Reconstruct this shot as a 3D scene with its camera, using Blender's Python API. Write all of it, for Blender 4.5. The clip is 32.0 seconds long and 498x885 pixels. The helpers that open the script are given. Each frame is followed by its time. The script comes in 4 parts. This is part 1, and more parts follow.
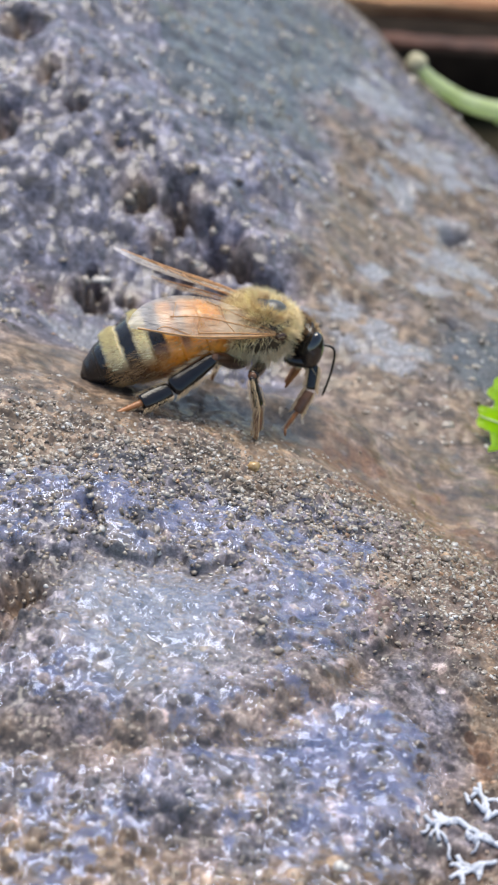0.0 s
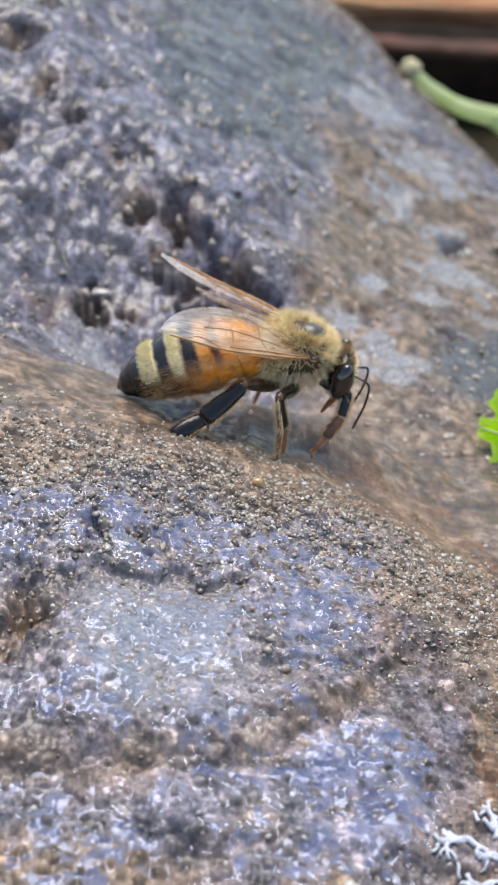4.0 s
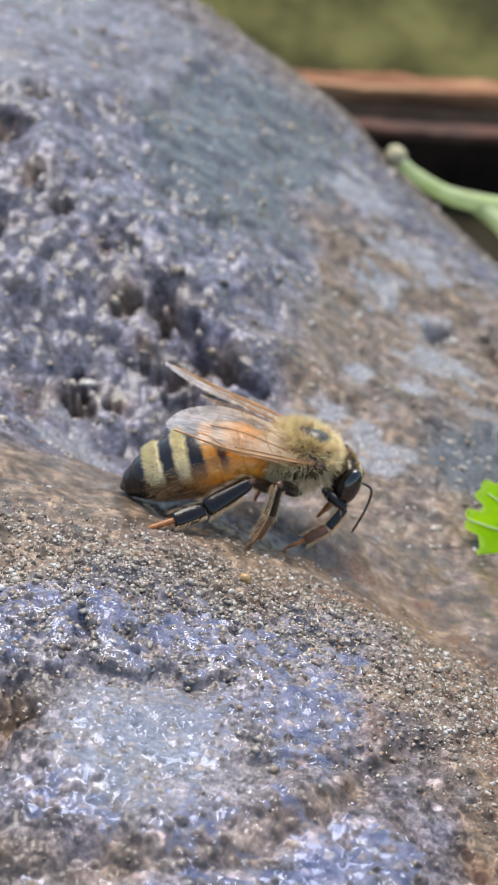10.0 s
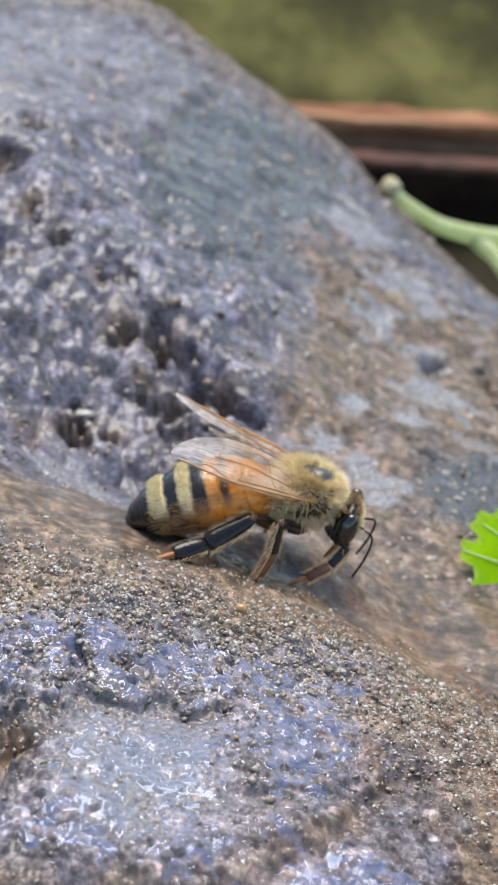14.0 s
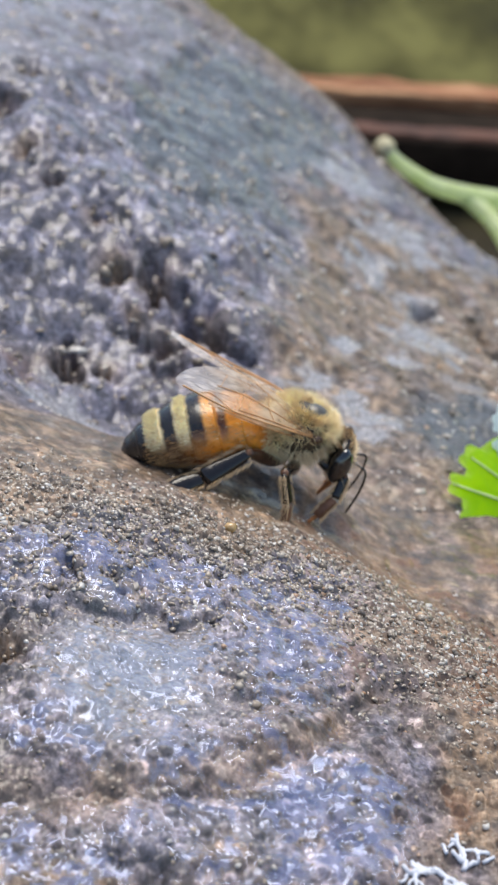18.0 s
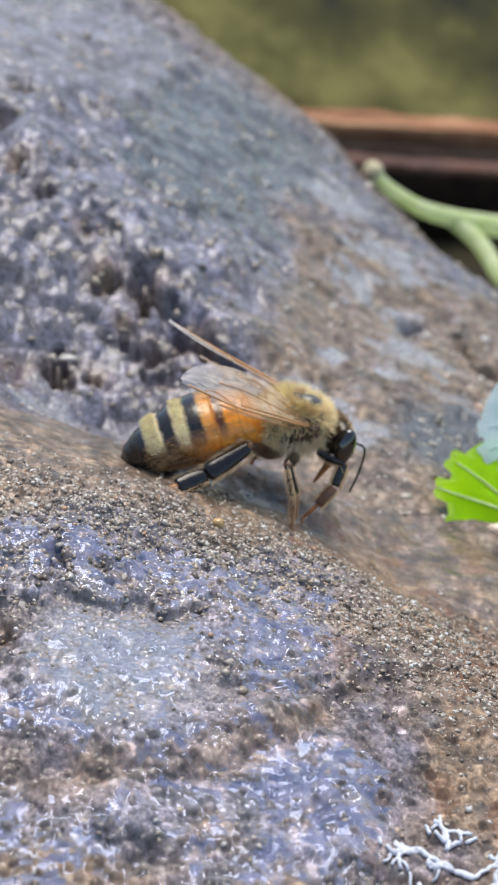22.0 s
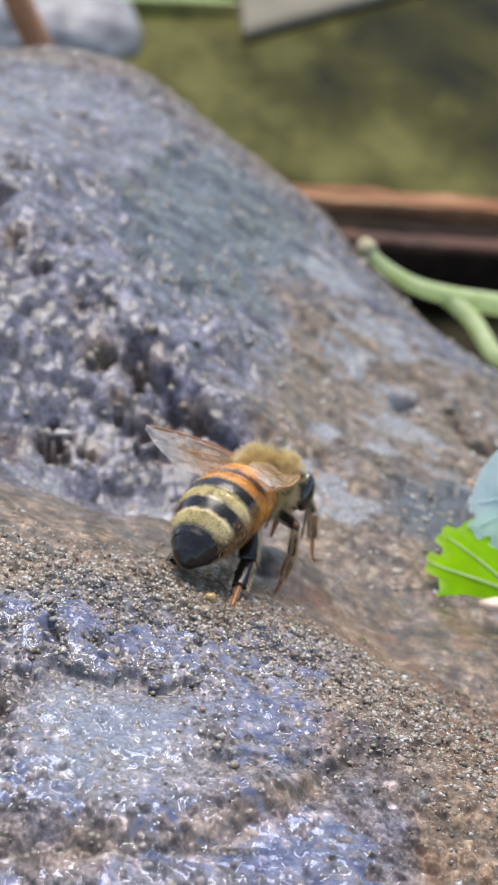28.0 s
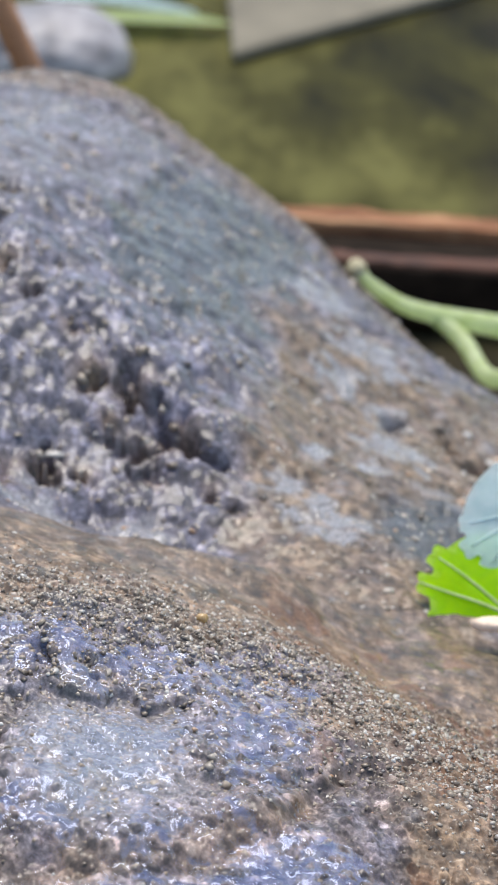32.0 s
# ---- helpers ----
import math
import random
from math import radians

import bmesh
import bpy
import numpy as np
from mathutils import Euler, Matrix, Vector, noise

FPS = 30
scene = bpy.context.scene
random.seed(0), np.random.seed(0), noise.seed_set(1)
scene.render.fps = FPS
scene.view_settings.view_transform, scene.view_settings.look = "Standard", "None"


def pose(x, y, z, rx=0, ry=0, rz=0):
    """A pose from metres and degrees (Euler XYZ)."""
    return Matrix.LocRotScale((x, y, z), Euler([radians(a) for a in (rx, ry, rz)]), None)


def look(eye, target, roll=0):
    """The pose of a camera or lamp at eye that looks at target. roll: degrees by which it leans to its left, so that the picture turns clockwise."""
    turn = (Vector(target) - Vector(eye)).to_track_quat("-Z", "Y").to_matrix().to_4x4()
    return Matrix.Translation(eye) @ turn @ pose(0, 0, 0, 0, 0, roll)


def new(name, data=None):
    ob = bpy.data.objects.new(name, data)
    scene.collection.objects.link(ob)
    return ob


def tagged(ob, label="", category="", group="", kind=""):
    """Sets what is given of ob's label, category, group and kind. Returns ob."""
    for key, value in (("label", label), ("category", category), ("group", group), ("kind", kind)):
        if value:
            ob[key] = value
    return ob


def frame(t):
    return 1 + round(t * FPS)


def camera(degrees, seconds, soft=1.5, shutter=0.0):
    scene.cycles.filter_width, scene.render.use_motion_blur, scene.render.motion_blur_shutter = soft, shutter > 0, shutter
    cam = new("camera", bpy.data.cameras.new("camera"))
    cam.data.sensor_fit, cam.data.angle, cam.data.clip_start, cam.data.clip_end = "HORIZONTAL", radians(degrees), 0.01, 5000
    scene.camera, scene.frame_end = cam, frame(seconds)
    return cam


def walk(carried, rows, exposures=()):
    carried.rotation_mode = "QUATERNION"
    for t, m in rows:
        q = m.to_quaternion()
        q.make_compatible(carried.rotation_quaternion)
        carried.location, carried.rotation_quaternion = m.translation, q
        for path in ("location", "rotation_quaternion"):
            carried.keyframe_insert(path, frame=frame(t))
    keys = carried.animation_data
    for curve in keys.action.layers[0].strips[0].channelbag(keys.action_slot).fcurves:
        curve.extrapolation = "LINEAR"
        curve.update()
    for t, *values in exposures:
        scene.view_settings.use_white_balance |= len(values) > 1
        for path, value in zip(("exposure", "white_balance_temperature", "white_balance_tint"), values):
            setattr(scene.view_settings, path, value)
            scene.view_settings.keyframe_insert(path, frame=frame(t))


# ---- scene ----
MM = 0.001  # all sizes below are in millimetres

# ---- camera ----
cam = camera(14.0, 32.0, soft=1.5, shutter=0.5)
cam.data.dof.use_dof = True
cam.data.dof.focus_distance = 100 * MM
cam.data.dof.aperture_fstop = 150
PATH = [
    (0, 1.18, -88.35, 58.19, 56.476, 0.210, 0.845),
    (0.5, 1.50, -88.41, 58.40, 56.412, 0.224, 0.668),
    (1, 1.33, -88.42, 58.62, 56.274, 0.242, 0.580),
    (1.5, 1.15, -87.79, 58.29, 56.338, 0.168, 0.491),
    (2, 0.71, -87.72, 58.65, 56.277, 0.146, 0.496),
    (2.5, 0.35, -87.27, 58.20, 56.267, 0.047, 0.481),
    (4.5, 0.31, -87.90, 59.40, 56.335, 0.366, 0.288),
    (5, 0.43, -87.39, 59.18, 56.559, 0.291, 0.194),
    (6, 0.44, -86.65, 59.45, 57.061, 0.332, 0.142),
    (6.5, 0.42, -86.72, 59.42, 57.184, 0.254, 0.061),
    (7, 0.40, -87.01, 59.39, 57.283, 0.232, 0.100),
    (7.5, 0.66, -87.35, 59.76, 57.585, 0.147, 0.024),
    (8, 0.65, -87.51, 60.43, 57.812, 0.103, -0.014),
    (8.5, 0.39, -87.43, 60.02, 57.917, 0.161, 0.084),
    (9, 0.28, -87.20, 60.36, 58.000, 0.182, 0.040),
    (9.5, 0.13, -86.92, 60.16, 58.289, 0.051, 0.002),
    (10, 0.11, -87.06, 60.25, 58.294, 0.035, -0.029),
    (10.5, -0.07, -86.97, 60.43, 58.434, -0.092, -0.075),
    (11, 0.02, -86.93, 60.36, 58.533, -0.122, -0.167),
    (11.5, 0.08, -86.92, 60.57, 58.588, -0.174, -0.230),
    (12, 0.46, -87.16, 60.72, 58.599, -0.191, -0.364),
    (12.5, 0.43, -86.90, 60.18, 58.798, -0.239, -0.350),
    (13, 0.15, -86.83, 60.14, 58.884, -0.217, -0.222),
    (14, -0.07, -87.39, 60.50, 59.143, -0.156, -0.144),
    (14.5, -0.21, -87.40, 60.36, 59.351, -0.198, -0.105),
    (16.5, -0.20, -88.19, 60.47, 59.885, -0.200, 0.211),
    (17, -0.39, -88.58, 60.35, 59.950, -0.302, 0.222),
    (17.5, -0.07, -89.45, 58.63, 59.500, -0.379, 0.121),
    (18, 0.42, -90.67, 57.32, 59.280, -0.411, -0.034),
    (18.5, 0.67, -91.03, 56.65, 59.204, -0.549, -0.137),
    (19, 0.53, -91.71, 56.15, 59.285, -0.548, -0.099),
    (20, 0.70, -92.96, 56.06, 59.682, -0.643, -0.131),
    (20.5, 0.67, -93.21, 56.17, 60.082, -0.617, -0.144),
    (21, 0.44, -93.31, 56.05, 60.330, -0.671, -0.094),
    (21.5, 0.48, -93.45, 55.89, 60.591, -0.678, -0.088),
    (22, 0.70, -93.48, 55.61, 60.731, -0.592, -0.178),
    (23, 0.84, -93.60, 55.67, 61.205, -0.678, -0.146),
    (24, 0.70, -94.07, 55.95, 61.583, -0.692, -0.063),
    (24.5, 0.72, -94.52, 56.23, 61.722, -0.712, 0.008),
    (25, 0.85, -94.53, 56.29, 61.984, -0.740, 0.006),
    (25.5, 0.92, -94.43, 56.32, 62.148, -0.701, -0.006),
    (27.5, 0.76, -94.11, 56.20, 62.701, -0.842, -0.150),
    (28, 0.82, -94.29, 56.23, 62.782, -0.843, -0.199),
    (29, 0.84, -94.31, 56.25, 63.035, -0.807, -0.320),
    (30, 0.79, -94.23, 56.26, 63.187, -0.821, -0.456),
    (31, 0.76, -94.36, 56.33, 63.226, -0.746, -0.510),
    (31.5, 0.77, -94.55, 56.38, 63.260, -0.767, -0.514),
    (32, 0.88, -94.63, 56.44, 63.356, -0.724, -0.518),
]
walk(cam, [(t, pose(x * MM, y * MM, z * MM, a, b, c)) for t, x, y, z, a, b, c in PATH],
     [(0, 0.76, 7250, 8), (32, 0.76, 7250, 8)])

# ---- light ----
world = bpy.data.worlds.new("sky")
scene.world = world
world.use_nodes = True
wn, wl = world.node_tree.nodes, world.node_tree.links
sky = wn.new("ShaderNodeTexSky")
sky.sky_type = "NISHITA"
sky.sun_disc = False
SUN_ELEVATION, SUN_AZIMUTH = 72.0, 8.0
sky.sun_elevation = radians(SUN_ELEVATION)
sky.sun_rotation = radians(SUN_AZIMUTH)
sky.air_density, sky.dust_density, sky.ozone_density = 1.0, 0.8, 2.5
wl.new(sky.outputs[0], wn["Background"].inputs[0])
wn["Background"].inputs[1].default_value = 0.14
sun = new("sun", bpy.data.lights.new("sun", "SUN"))
sun.data.energy = 2.2
sun.data.angle = radians(38.0)
sun.data.color = (1.0, 0.98, 0.96)
sa, se = radians(SUN_AZIMUTH), radians(SUN_ELEVATION)
sun.matrix_world = look((math.sin(sa) * math.cos(se), math.cos(sa) * math.cos(se), math.sin(se)), (0, 0, 0))


# ---- materials ----
def material(name):
    m = bpy.data.materials.new(name)
    m.use_nodes = True
    return m, m.node_tree.nodes, m.node_tree.links, m.node_tree.nodes["Principled BSDF"]


def ramp(nodes, links, fac, stops, kind="LINEAR"):
    r = nodes.new("ShaderNodeValToRGB")
    r.color_ramp.interpolation = kind
    while len(r.color_ramp.elements) < len(stops):
        r.color_ramp.elements.new(0.5)
    for e, (p, c) in zip(r.color_ramp.elements, stops):
        e.position = p
        e.color = (*c, 1) if len(c) == 3 else c
    links.new(fac, r.inputs[0])
    return r.outputs[0]


def noise_node(nodes, links, scale, detail=4, rough=0.55, vec=None, distort=0.0):
    n = nodes.new("ShaderNodeTexNoise")
    n.inputs["Scale"].default_value = scale
    n.inputs["Detail"].default_value = detail
    n.inputs["Roughness"].default_value = rough
    n.inputs["Distortion"].default_value = distort
    if vec:
        links.new(vec, n.inputs["Vector"])
    return n.outputs["Fac"]


def mixed(nodes, links, fac, a, b, kind="MIX"):
    x = nodes.new("ShaderNodeMix")
    x.data_type = "RGBA"
    x.blend_type = kind
    for value, socket in ((fac, x.inputs[0]), (a, x.inputs[6]), (b, x.inputs[7])):
        if isinstance(value, (int, float)):
            socket.default_value = value
        elif isinstance(value, tuple):
            socket.default_value = (*value, 1)
        else:
            links.new(value, socket)
    return x.outputs[2]


def bumped(nodes, links, bsdf, height, strength, distance):
    b = nodes.new("ShaderNodeBump")
    b.inputs["Strength"].default_value = strength
    b.inputs["Distance"].default_value = distance
    links.new(height, b.inputs["Height"])
    links.new(b.outputs[0], bsdf.inputs["Normal"])
    return b


def mm_coords(nodes, links):
    """Object coordinates in millimetres."""
    c = nodes.new("ShaderNodeTexCoord")
    v = nodes.new("ShaderNodeVectorMath")
    v.operation = "SCALE"
    v.inputs["Scale"].default_value = 1000.0
    links.new(c.outputs["Object"], v.inputs[0])
    return v.outputs[0]


def attribute(nodes, name):
    a = nodes.new("ShaderNodeAttribute")
    a.attribute_name = name
    return a.outputs["Fac"]


def plain(name, colour, rough=0.5, vary=0.25, scale=3.0, bump=0.0, **more):
    """A single-hue material with mottling at two scales; sizes in millimetres."""
    m, n, l, b = material(name)
    v = mm_coords(n, l)
    f = noise_node(n, l, scale, 5, 0.6, v)
    lo, hi = tuple(c * (1 - vary) for c in colour), tuple(min(1, c * (1 + vary)) for c in colour)
    l.new(ramp(n, l, f, [(0.3, lo), (0.7, hi)]), b.inputs["Base Color"])
    b.inputs["Roughness"].default_value = rough
    for key, value in more.items():
        b.inputs[key.replace("_", " ")].default_value = value
    if bump:
        bumped(n, l, b, f, 1.0, bump * MM)
    return m


def rock_material():
    m, n, l, b = material("wet_rock")
    v = mm_coords(n, l)
    big = noise_node(n, l, 0.15, 5, 0.6, v)
    mid = noise_node(n, l, 1.1, 6, 0.65, v)
    fine = noise_node(n, l, 4.0, 5, 0.75, v)
    grey = ramp(n, l, mid, [(0.36, (0.05, 0.047, 0.062)), (0.5, (0.15, 0.142, 0.185)), (0.64, (0.33, 0.315, 0.39))])
    brown = ramp(n, l, mid, [(0.36, (0.085, 0.06, 0.042)), (0.5, (0.21, 0.14, 0.088)), (0.64, (0.4, 0.285, 0.19))])
    slate = ramp(n, l, fine, [(0.36, (0.02, 0.024, 0.03)), (0.5, (0.07, 0.08, 0.095)), (0.64, (0.22, 0.24, 0.26))])
    col = mixed(n, l, attribute(n, "brown"), grey, brown)
    blot = noise_node(n, l, 0.45, 4, 0.6, v, 0.6)
    col = mixed(n, l, 1.0, col, ramp(n, l, blot, [(0.34, (0.52, 0.5, 0.48)), (0.5, (1, 1, 1)), (0.64, (1.5, 1.5, 1.55))]), "MULTIPLY")
    specks = ramp(n, l, fine, [(0.38, (0.62, 0.6, 0.58)), (0.48, (0.92, 0.92, 0.92)), (0.57, (1.2, 1.2, 1.2)), (0.66, (1.9, 1.9, 1.9))])
    col = mixed(n, l, ramp(n, l, attribute(n, "brown"), [(0.3, (1, 1, 1)), (1.0, (0.3, 0.3, 0.3))]), col, specks, "MULTIPLY")
    col = mixed(n, l, attribute(n, "slate"), col, slate)
    grit = ramp(n, l, attribute(n, "tone"), [(0.0, (0.5, 0.46, 0.42)), (0.2, (0.75, 0.71, 0.67)), (0.49, (1.05, 1.0, 0.94)), (0.5, (0.85, 0.84, 0.83)), (0.51, (1.05, 1.0, 0.94)), (0.8, (1.3, 1.27, 1.22)), (0.94, (1.7, 1.67, 1.6)), (1.0, (2.6, 2.55, 2.5))])
    col = mixed(n, l, 1.0, col, grit, "MULTIPLY")
    col = mixed(n, l, attribute(n, "pale"), col, ramp(n, l, fine, [(0.34, (0.13, 0.13, 0.145)), (0.5, (0.3, 0.295, 0.31)), (0.62, (0.56, 0.555, 0.58))]))
    col = mixed(n, l, attribute(n, "rust"), col, ramp(n, l, fine, [(0.3, (0.09, 0.035, 0.015)), (0.65, (0.36, 0.17, 0.08))]))
    col = mixed(n, l, 1.0, col, (0.77, 0.77, 0.78), "MULTIPLY")  # soaked stone is darker than dry
    l.new(col, b.inputs["Base Color"])
    l.new(ramp(n, l, big, [(0.35, (0.5, 0.5, 0.5)), (0.65, (0.75, 0.75, 0.75))]), b.inputs["Roughness"])
    l.new(ramp(n, l, attribute(n, "wet"), [(0.0, (0.1, 0.1, 0.1)), (1.0, (0.75, 0.75, 0.75))]), b.inputs["Coat Weight"])
    b.inputs["Coat Roughness"].default_value = 0.05
    b.inputs["Coat IOR"].default_value = 1.38
    bumped(n, l, b, mixed(n, l, 0.45, fine, mid), 0.9, 0.07 * MM)
    return m


def water_material():
    m, n, l, b = material("water_film")
    v = mm_coords(n, l)
    # blues and lavenders of the reflected sky, put into the film's base colour
    sky_tint = ramp(n, l, noise_node(n, l, 0.7, 4, 0.6, v, 0.5), [(0.36, (0.15, 0.19, 0.35)), (0.5, (0.32, 0.35, 0.54)), (0.64, (0.5, 0.5, 0.64))])
    deep = attribute(n, "deep")  # clear where it is a skin over a grain, sky-coloured where it stands
    # the pale mask paints the pool's brighter sky glare the same way
    l.new(mixed(n, l, deep, (0.92, 0.94, 1.0), mixed(n, l, attribute(n, "pale"), sky_tint, (0.45, 0.5, 0.53))), b.inputs["Base Color"])
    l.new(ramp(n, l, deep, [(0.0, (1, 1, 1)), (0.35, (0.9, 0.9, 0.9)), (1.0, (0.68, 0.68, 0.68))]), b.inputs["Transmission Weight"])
    b.inputs["IOR"].default_value = 1.55
    b.inputs["Roughness"].default_value = 0.02
    # the mirrored sky is tinted bluer as well
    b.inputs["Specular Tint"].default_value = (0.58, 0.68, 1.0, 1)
    cells = n.new("ShaderNodeTexVoronoi")
    cells.feature = "SMOOTH_F1"
    cells.inputs["Scale"].default_value = 1.9
    cells.inputs["Smoothness"].default_value = 0.25
    l.new(v, cells.inputs["Vector"])
    dome = ramp(n, l, cells.outputs["Distance"], [(0.0, (1, 1, 1)), (0.22, (0.85, 0.85, 0.85)), (0.4, (0.1, 0.1, 0.1)), (0.55, (0, 0, 0))])
    bumped(n, l, b, mixed(n, l, 0.4, dome, noise_node(n, l, 1.4, 3, 0.5, v)), 0.9, 0.2 * MM)
    return m


ROCK = rock_material()
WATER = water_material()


# ---- geometry helpers ----
def mesh_of(bm, name, mat, smooth=True):
    me = bpy.data.meshes.new(name)
    bm.normal_update()
    bm.to_mesh(me)
    bm.free()
    if smooth:
        me.shade_smooth()
    if mat:
        me.materials.append(mat)
    return me


def thing(name, label, category, kind="", group=""):
    return tagged(new(name), label, category, group, kind)


def part(name, bm, mat, parent, label="", smooth=True):
    ob = new(name, mesh_of(bm, name, mat, smooth))
    ob.parent = parent
    if label:
        tagged(ob, label)
    return ob


def lattice(ix, iy, seed):
    h = (ix * 374761393 + iy * 668265263 + seed * 974634541) & 0x7FFFFFFF
    h = ((h ^ (h >> 13)) * 1274126177) & 0x7FFFFFFF
    return ((h ^ (h >> 16)) & 0xFFFFFF) / 0xFFFFFF


def soft_noise(x, y, scale, seed):
    """Smooth value noise from -1 to 1; scale is the cell in millimetres."""
    u, v = x / scale, y / scale
    iu, iv = np.floor(u).astype(np.int64), np.floor(v).astype(np.int64)
    a, b = u - iu, v - iv
    a, b = a * a * a * (a * (a * 6 - 15) + 10), b * b * b * (b * (b * 6 - 15) + 10)
    q = [lattice(iu + i, iv + j, seed) for j in (0, 1) for i in (0, 1)]
    return 2 * ((q[0] * (1 - a) + q[1] * a) * (1 - b) + (q[2] * (1 - a) + q[3] * a) * b) - 1


def beads(x, y, scale, seed):
    """Rounded grains, 0 in the joints and 1 on top."""
    u, v = x / scale, y / scale
    iu, iv = np.floor(u).astype(np.int64), np.floor(v).astype(np.int64)
    best, size = np.full(x.shape, 9.0), np.zeros(x.shape)
    for i in (-1, 0, 1):
        for j in (-1, 0, 1):
            cu, cv = iu + i + lattice(iu + i, iv + j, seed), iv + j + lattice(iu + i, iv + j, seed + 7)
            d = np.hypot(u - cu, v - cv)
            near = d < best
            size = np.where(near, lattice(iu + i, iv + j, seed + 13), size)
            best = np.minimum(best, d)
    return np.sqrt(np.clip(1 - (best / 0.75) ** 2, 0, 1)) * (0.35 + 0.65 * size)


def knobs(x, y, scale, seed, share=0.75):
    """Separate round grains on a flat bed: their height, and one tone for each."""
    u, v = x / scale, y / scale
    iu, iv = np.floor(u).astype(np.int64), np.floor(v).astype(np.int64)
    high, tone = np.zeros(x.shape), np.full(x.shape, 0.5)
    for i in (-1, 0, 1):
        for j in (-1, 0, 1):
            a, b = iu + i, iv + j
            cu, cv = a + 0.15 + 0.7 * lattice(a, b, seed), b + 0.15 + 0.7 * lattice(a, b, seed + 7)
            r = (0.24 + 0.3 * lattice(a, b, seed + 13)) * (lattice(a, b, seed + 29) < share)
            dome = 1.5 * np.clip(r * r - (u - cu) ** 2 - (v - cv) ** 2, 0, 1) / np.maximum(r, 0.01) * scale
            tone = np.where(dome > high, lattice(a, b, seed + 17), tone)
            high = np.maximum(high, dome)
    return high, tone


def soft_step(a, b, v):
    s = np.clip((v - a) / (b - a), 0, 1)
    return s * s * (3 - 2 * s)


def soft_plus(u, w):
    return w * np.logaddexp(0, u / w)


# ---- the rock ----
def ridge_form(x, y):
    s = soft_plus(y + 8, 2.0)
    near = -1.84 - 0.293 * x - 0.197 * y - 0.0075 * x * x - 0.0066 * x * y - 0.0068 * y * y + 0.129 * s - 0.0163 * s * x
    return near - 0.5 * soft_plus(y + 0.5, 2.0)


def hump(x, y, cx, cy, r, stretch=1.0):
    return np.exp(-((x - cx) ** 2 + ((y - cy) / stretch) ** 2) / (2 * r * r))


def slope_form(x, y):
    u, v = x / 10, y / 50
    far = (-4.827 - 2.037 * u + 0.635 * v - 0.736 * u * u - 3.783 * u * v + 4.888 * v * v
           + 0.232 * u ** 3 + 0.192 * u * u * v + 0.284 * u * v * v - 3.083 * v ** 3)
    far = far - 5.4 * hump(x, y, -9, 20, 8) - 2.07 * hump(x, y, 4, 14, 8) + 0.66 * hump(x, y, 14, 10, 8)
    far = far - 1.67 * hump(x, y, 14, 45, 10) + 0.2 * hump(x, y, -4, 34, 9) - 0.47 * hump(x, y, -6, 68, 14)
    far = far - 0.45 * soft_plus(-x - 10, 2.0) * soft_step(55, 85, y)
    far = far - 0.36 * soft_plus(x - 9.5, 1.2) * soft_step(58, 86, y)
    return far - 1.3 * soft_plus(y - 97, 1.5)


def base_height(x, y):
    k = 1.2
    return np.logaddexp(ridge_form(x, y) * k, slope_form(x, y) * k) / k + 1.3 * hump(x, y, 1.5, 7, 4) + 1.9 * hump(x, y, 0.3, 10.2, 2.5) + 1.3 * hump(x, y, -4.2, 10.2, 2.6) + 2.1 * hump(x, y, 4.8, 9.2, 2.3)


def along(x, y, points):
    """Distance to a broken line."""
    best = np.full(x.shape, 1e9)
    for (ax, ay), (bx, by) in zip(points, points[1:]):
        dx, dy = bx - ax, by - ay
        s = np.clip(((x - ax) * dx + (y - ay) * dy) / (dx * dx + dy * dy), 0, 1)
        best = np.minimum(best, np.hypot(x - ax - s * dx, y - ay - s * dy))
    return best


# pits: place, radius, depth
PITS = [(-10.7, 24.2, 1.3, 2.2), (-5.3, 31.3, 1.0, 2.0), (-2.0, 27.7, 1.2, 2.0), (-8.0, 31.8, 0.9, 1.4), (-8.4, 24.5, 0.7, 1.4),
        (-4.8, 27.0, 0.9, 1.6), (-3.6, 24.6, 0.8, 1.3), (-9.6, 35.0, 0.8, 1.2), (-6.6, 28.4, 0.6, 1.0), (0.2, 24.2, 0.7, 1.0), (1.6, 22.6, 0.5, 0.8),
        (-17, 47, 1.5, 1.5), (-15.5, 52, 1.3, 1.3), (-15, 41, 1.2, 1.4), (-12.6, 38, 0.9, 1.1), (-17.5, 36, 1.4, 1.6),
        (13.7, 45.5, 1.0, 1.3), (18.3, 45.1, 1.2, 1.3), (20.7, 42.0, 1.5, 1.8), (12.8, 28.6, 0.8, 0.8), (4.6, -22.6, 0.6, 1.2),
        (-10.6, -13.6, 1.6, 1.4), (-12.4, -16, 1.8, 1.4), (-8.3, -8.6, 0.8, 0.7), (-5.0, -8.9, 0.8, 0.6), (7.0, -22.0, 0.7, 0.7)]
CREVICE = [(-6.2, 31.7), (-4.1, 30.4), (-2.3, 27.9), (0.7, 26.4)]
GROOVE = [(8.6, -10.6), (7.9, -11.6), (5.5, -14.5), (3.2, -18.3), (0.0, -20.6), (-4.0, -21.6), (-12, -22.5)]


def zones(x, y):
    near = soft_step(5, -3, y)
    back = soft_step(11, 21, y)
    pitted = back * soft_step(7, -1, x + 1.5 * soft_noise(x, y, 5, 41)) * soft_step(62, 40, y)
    return near, back, pitted


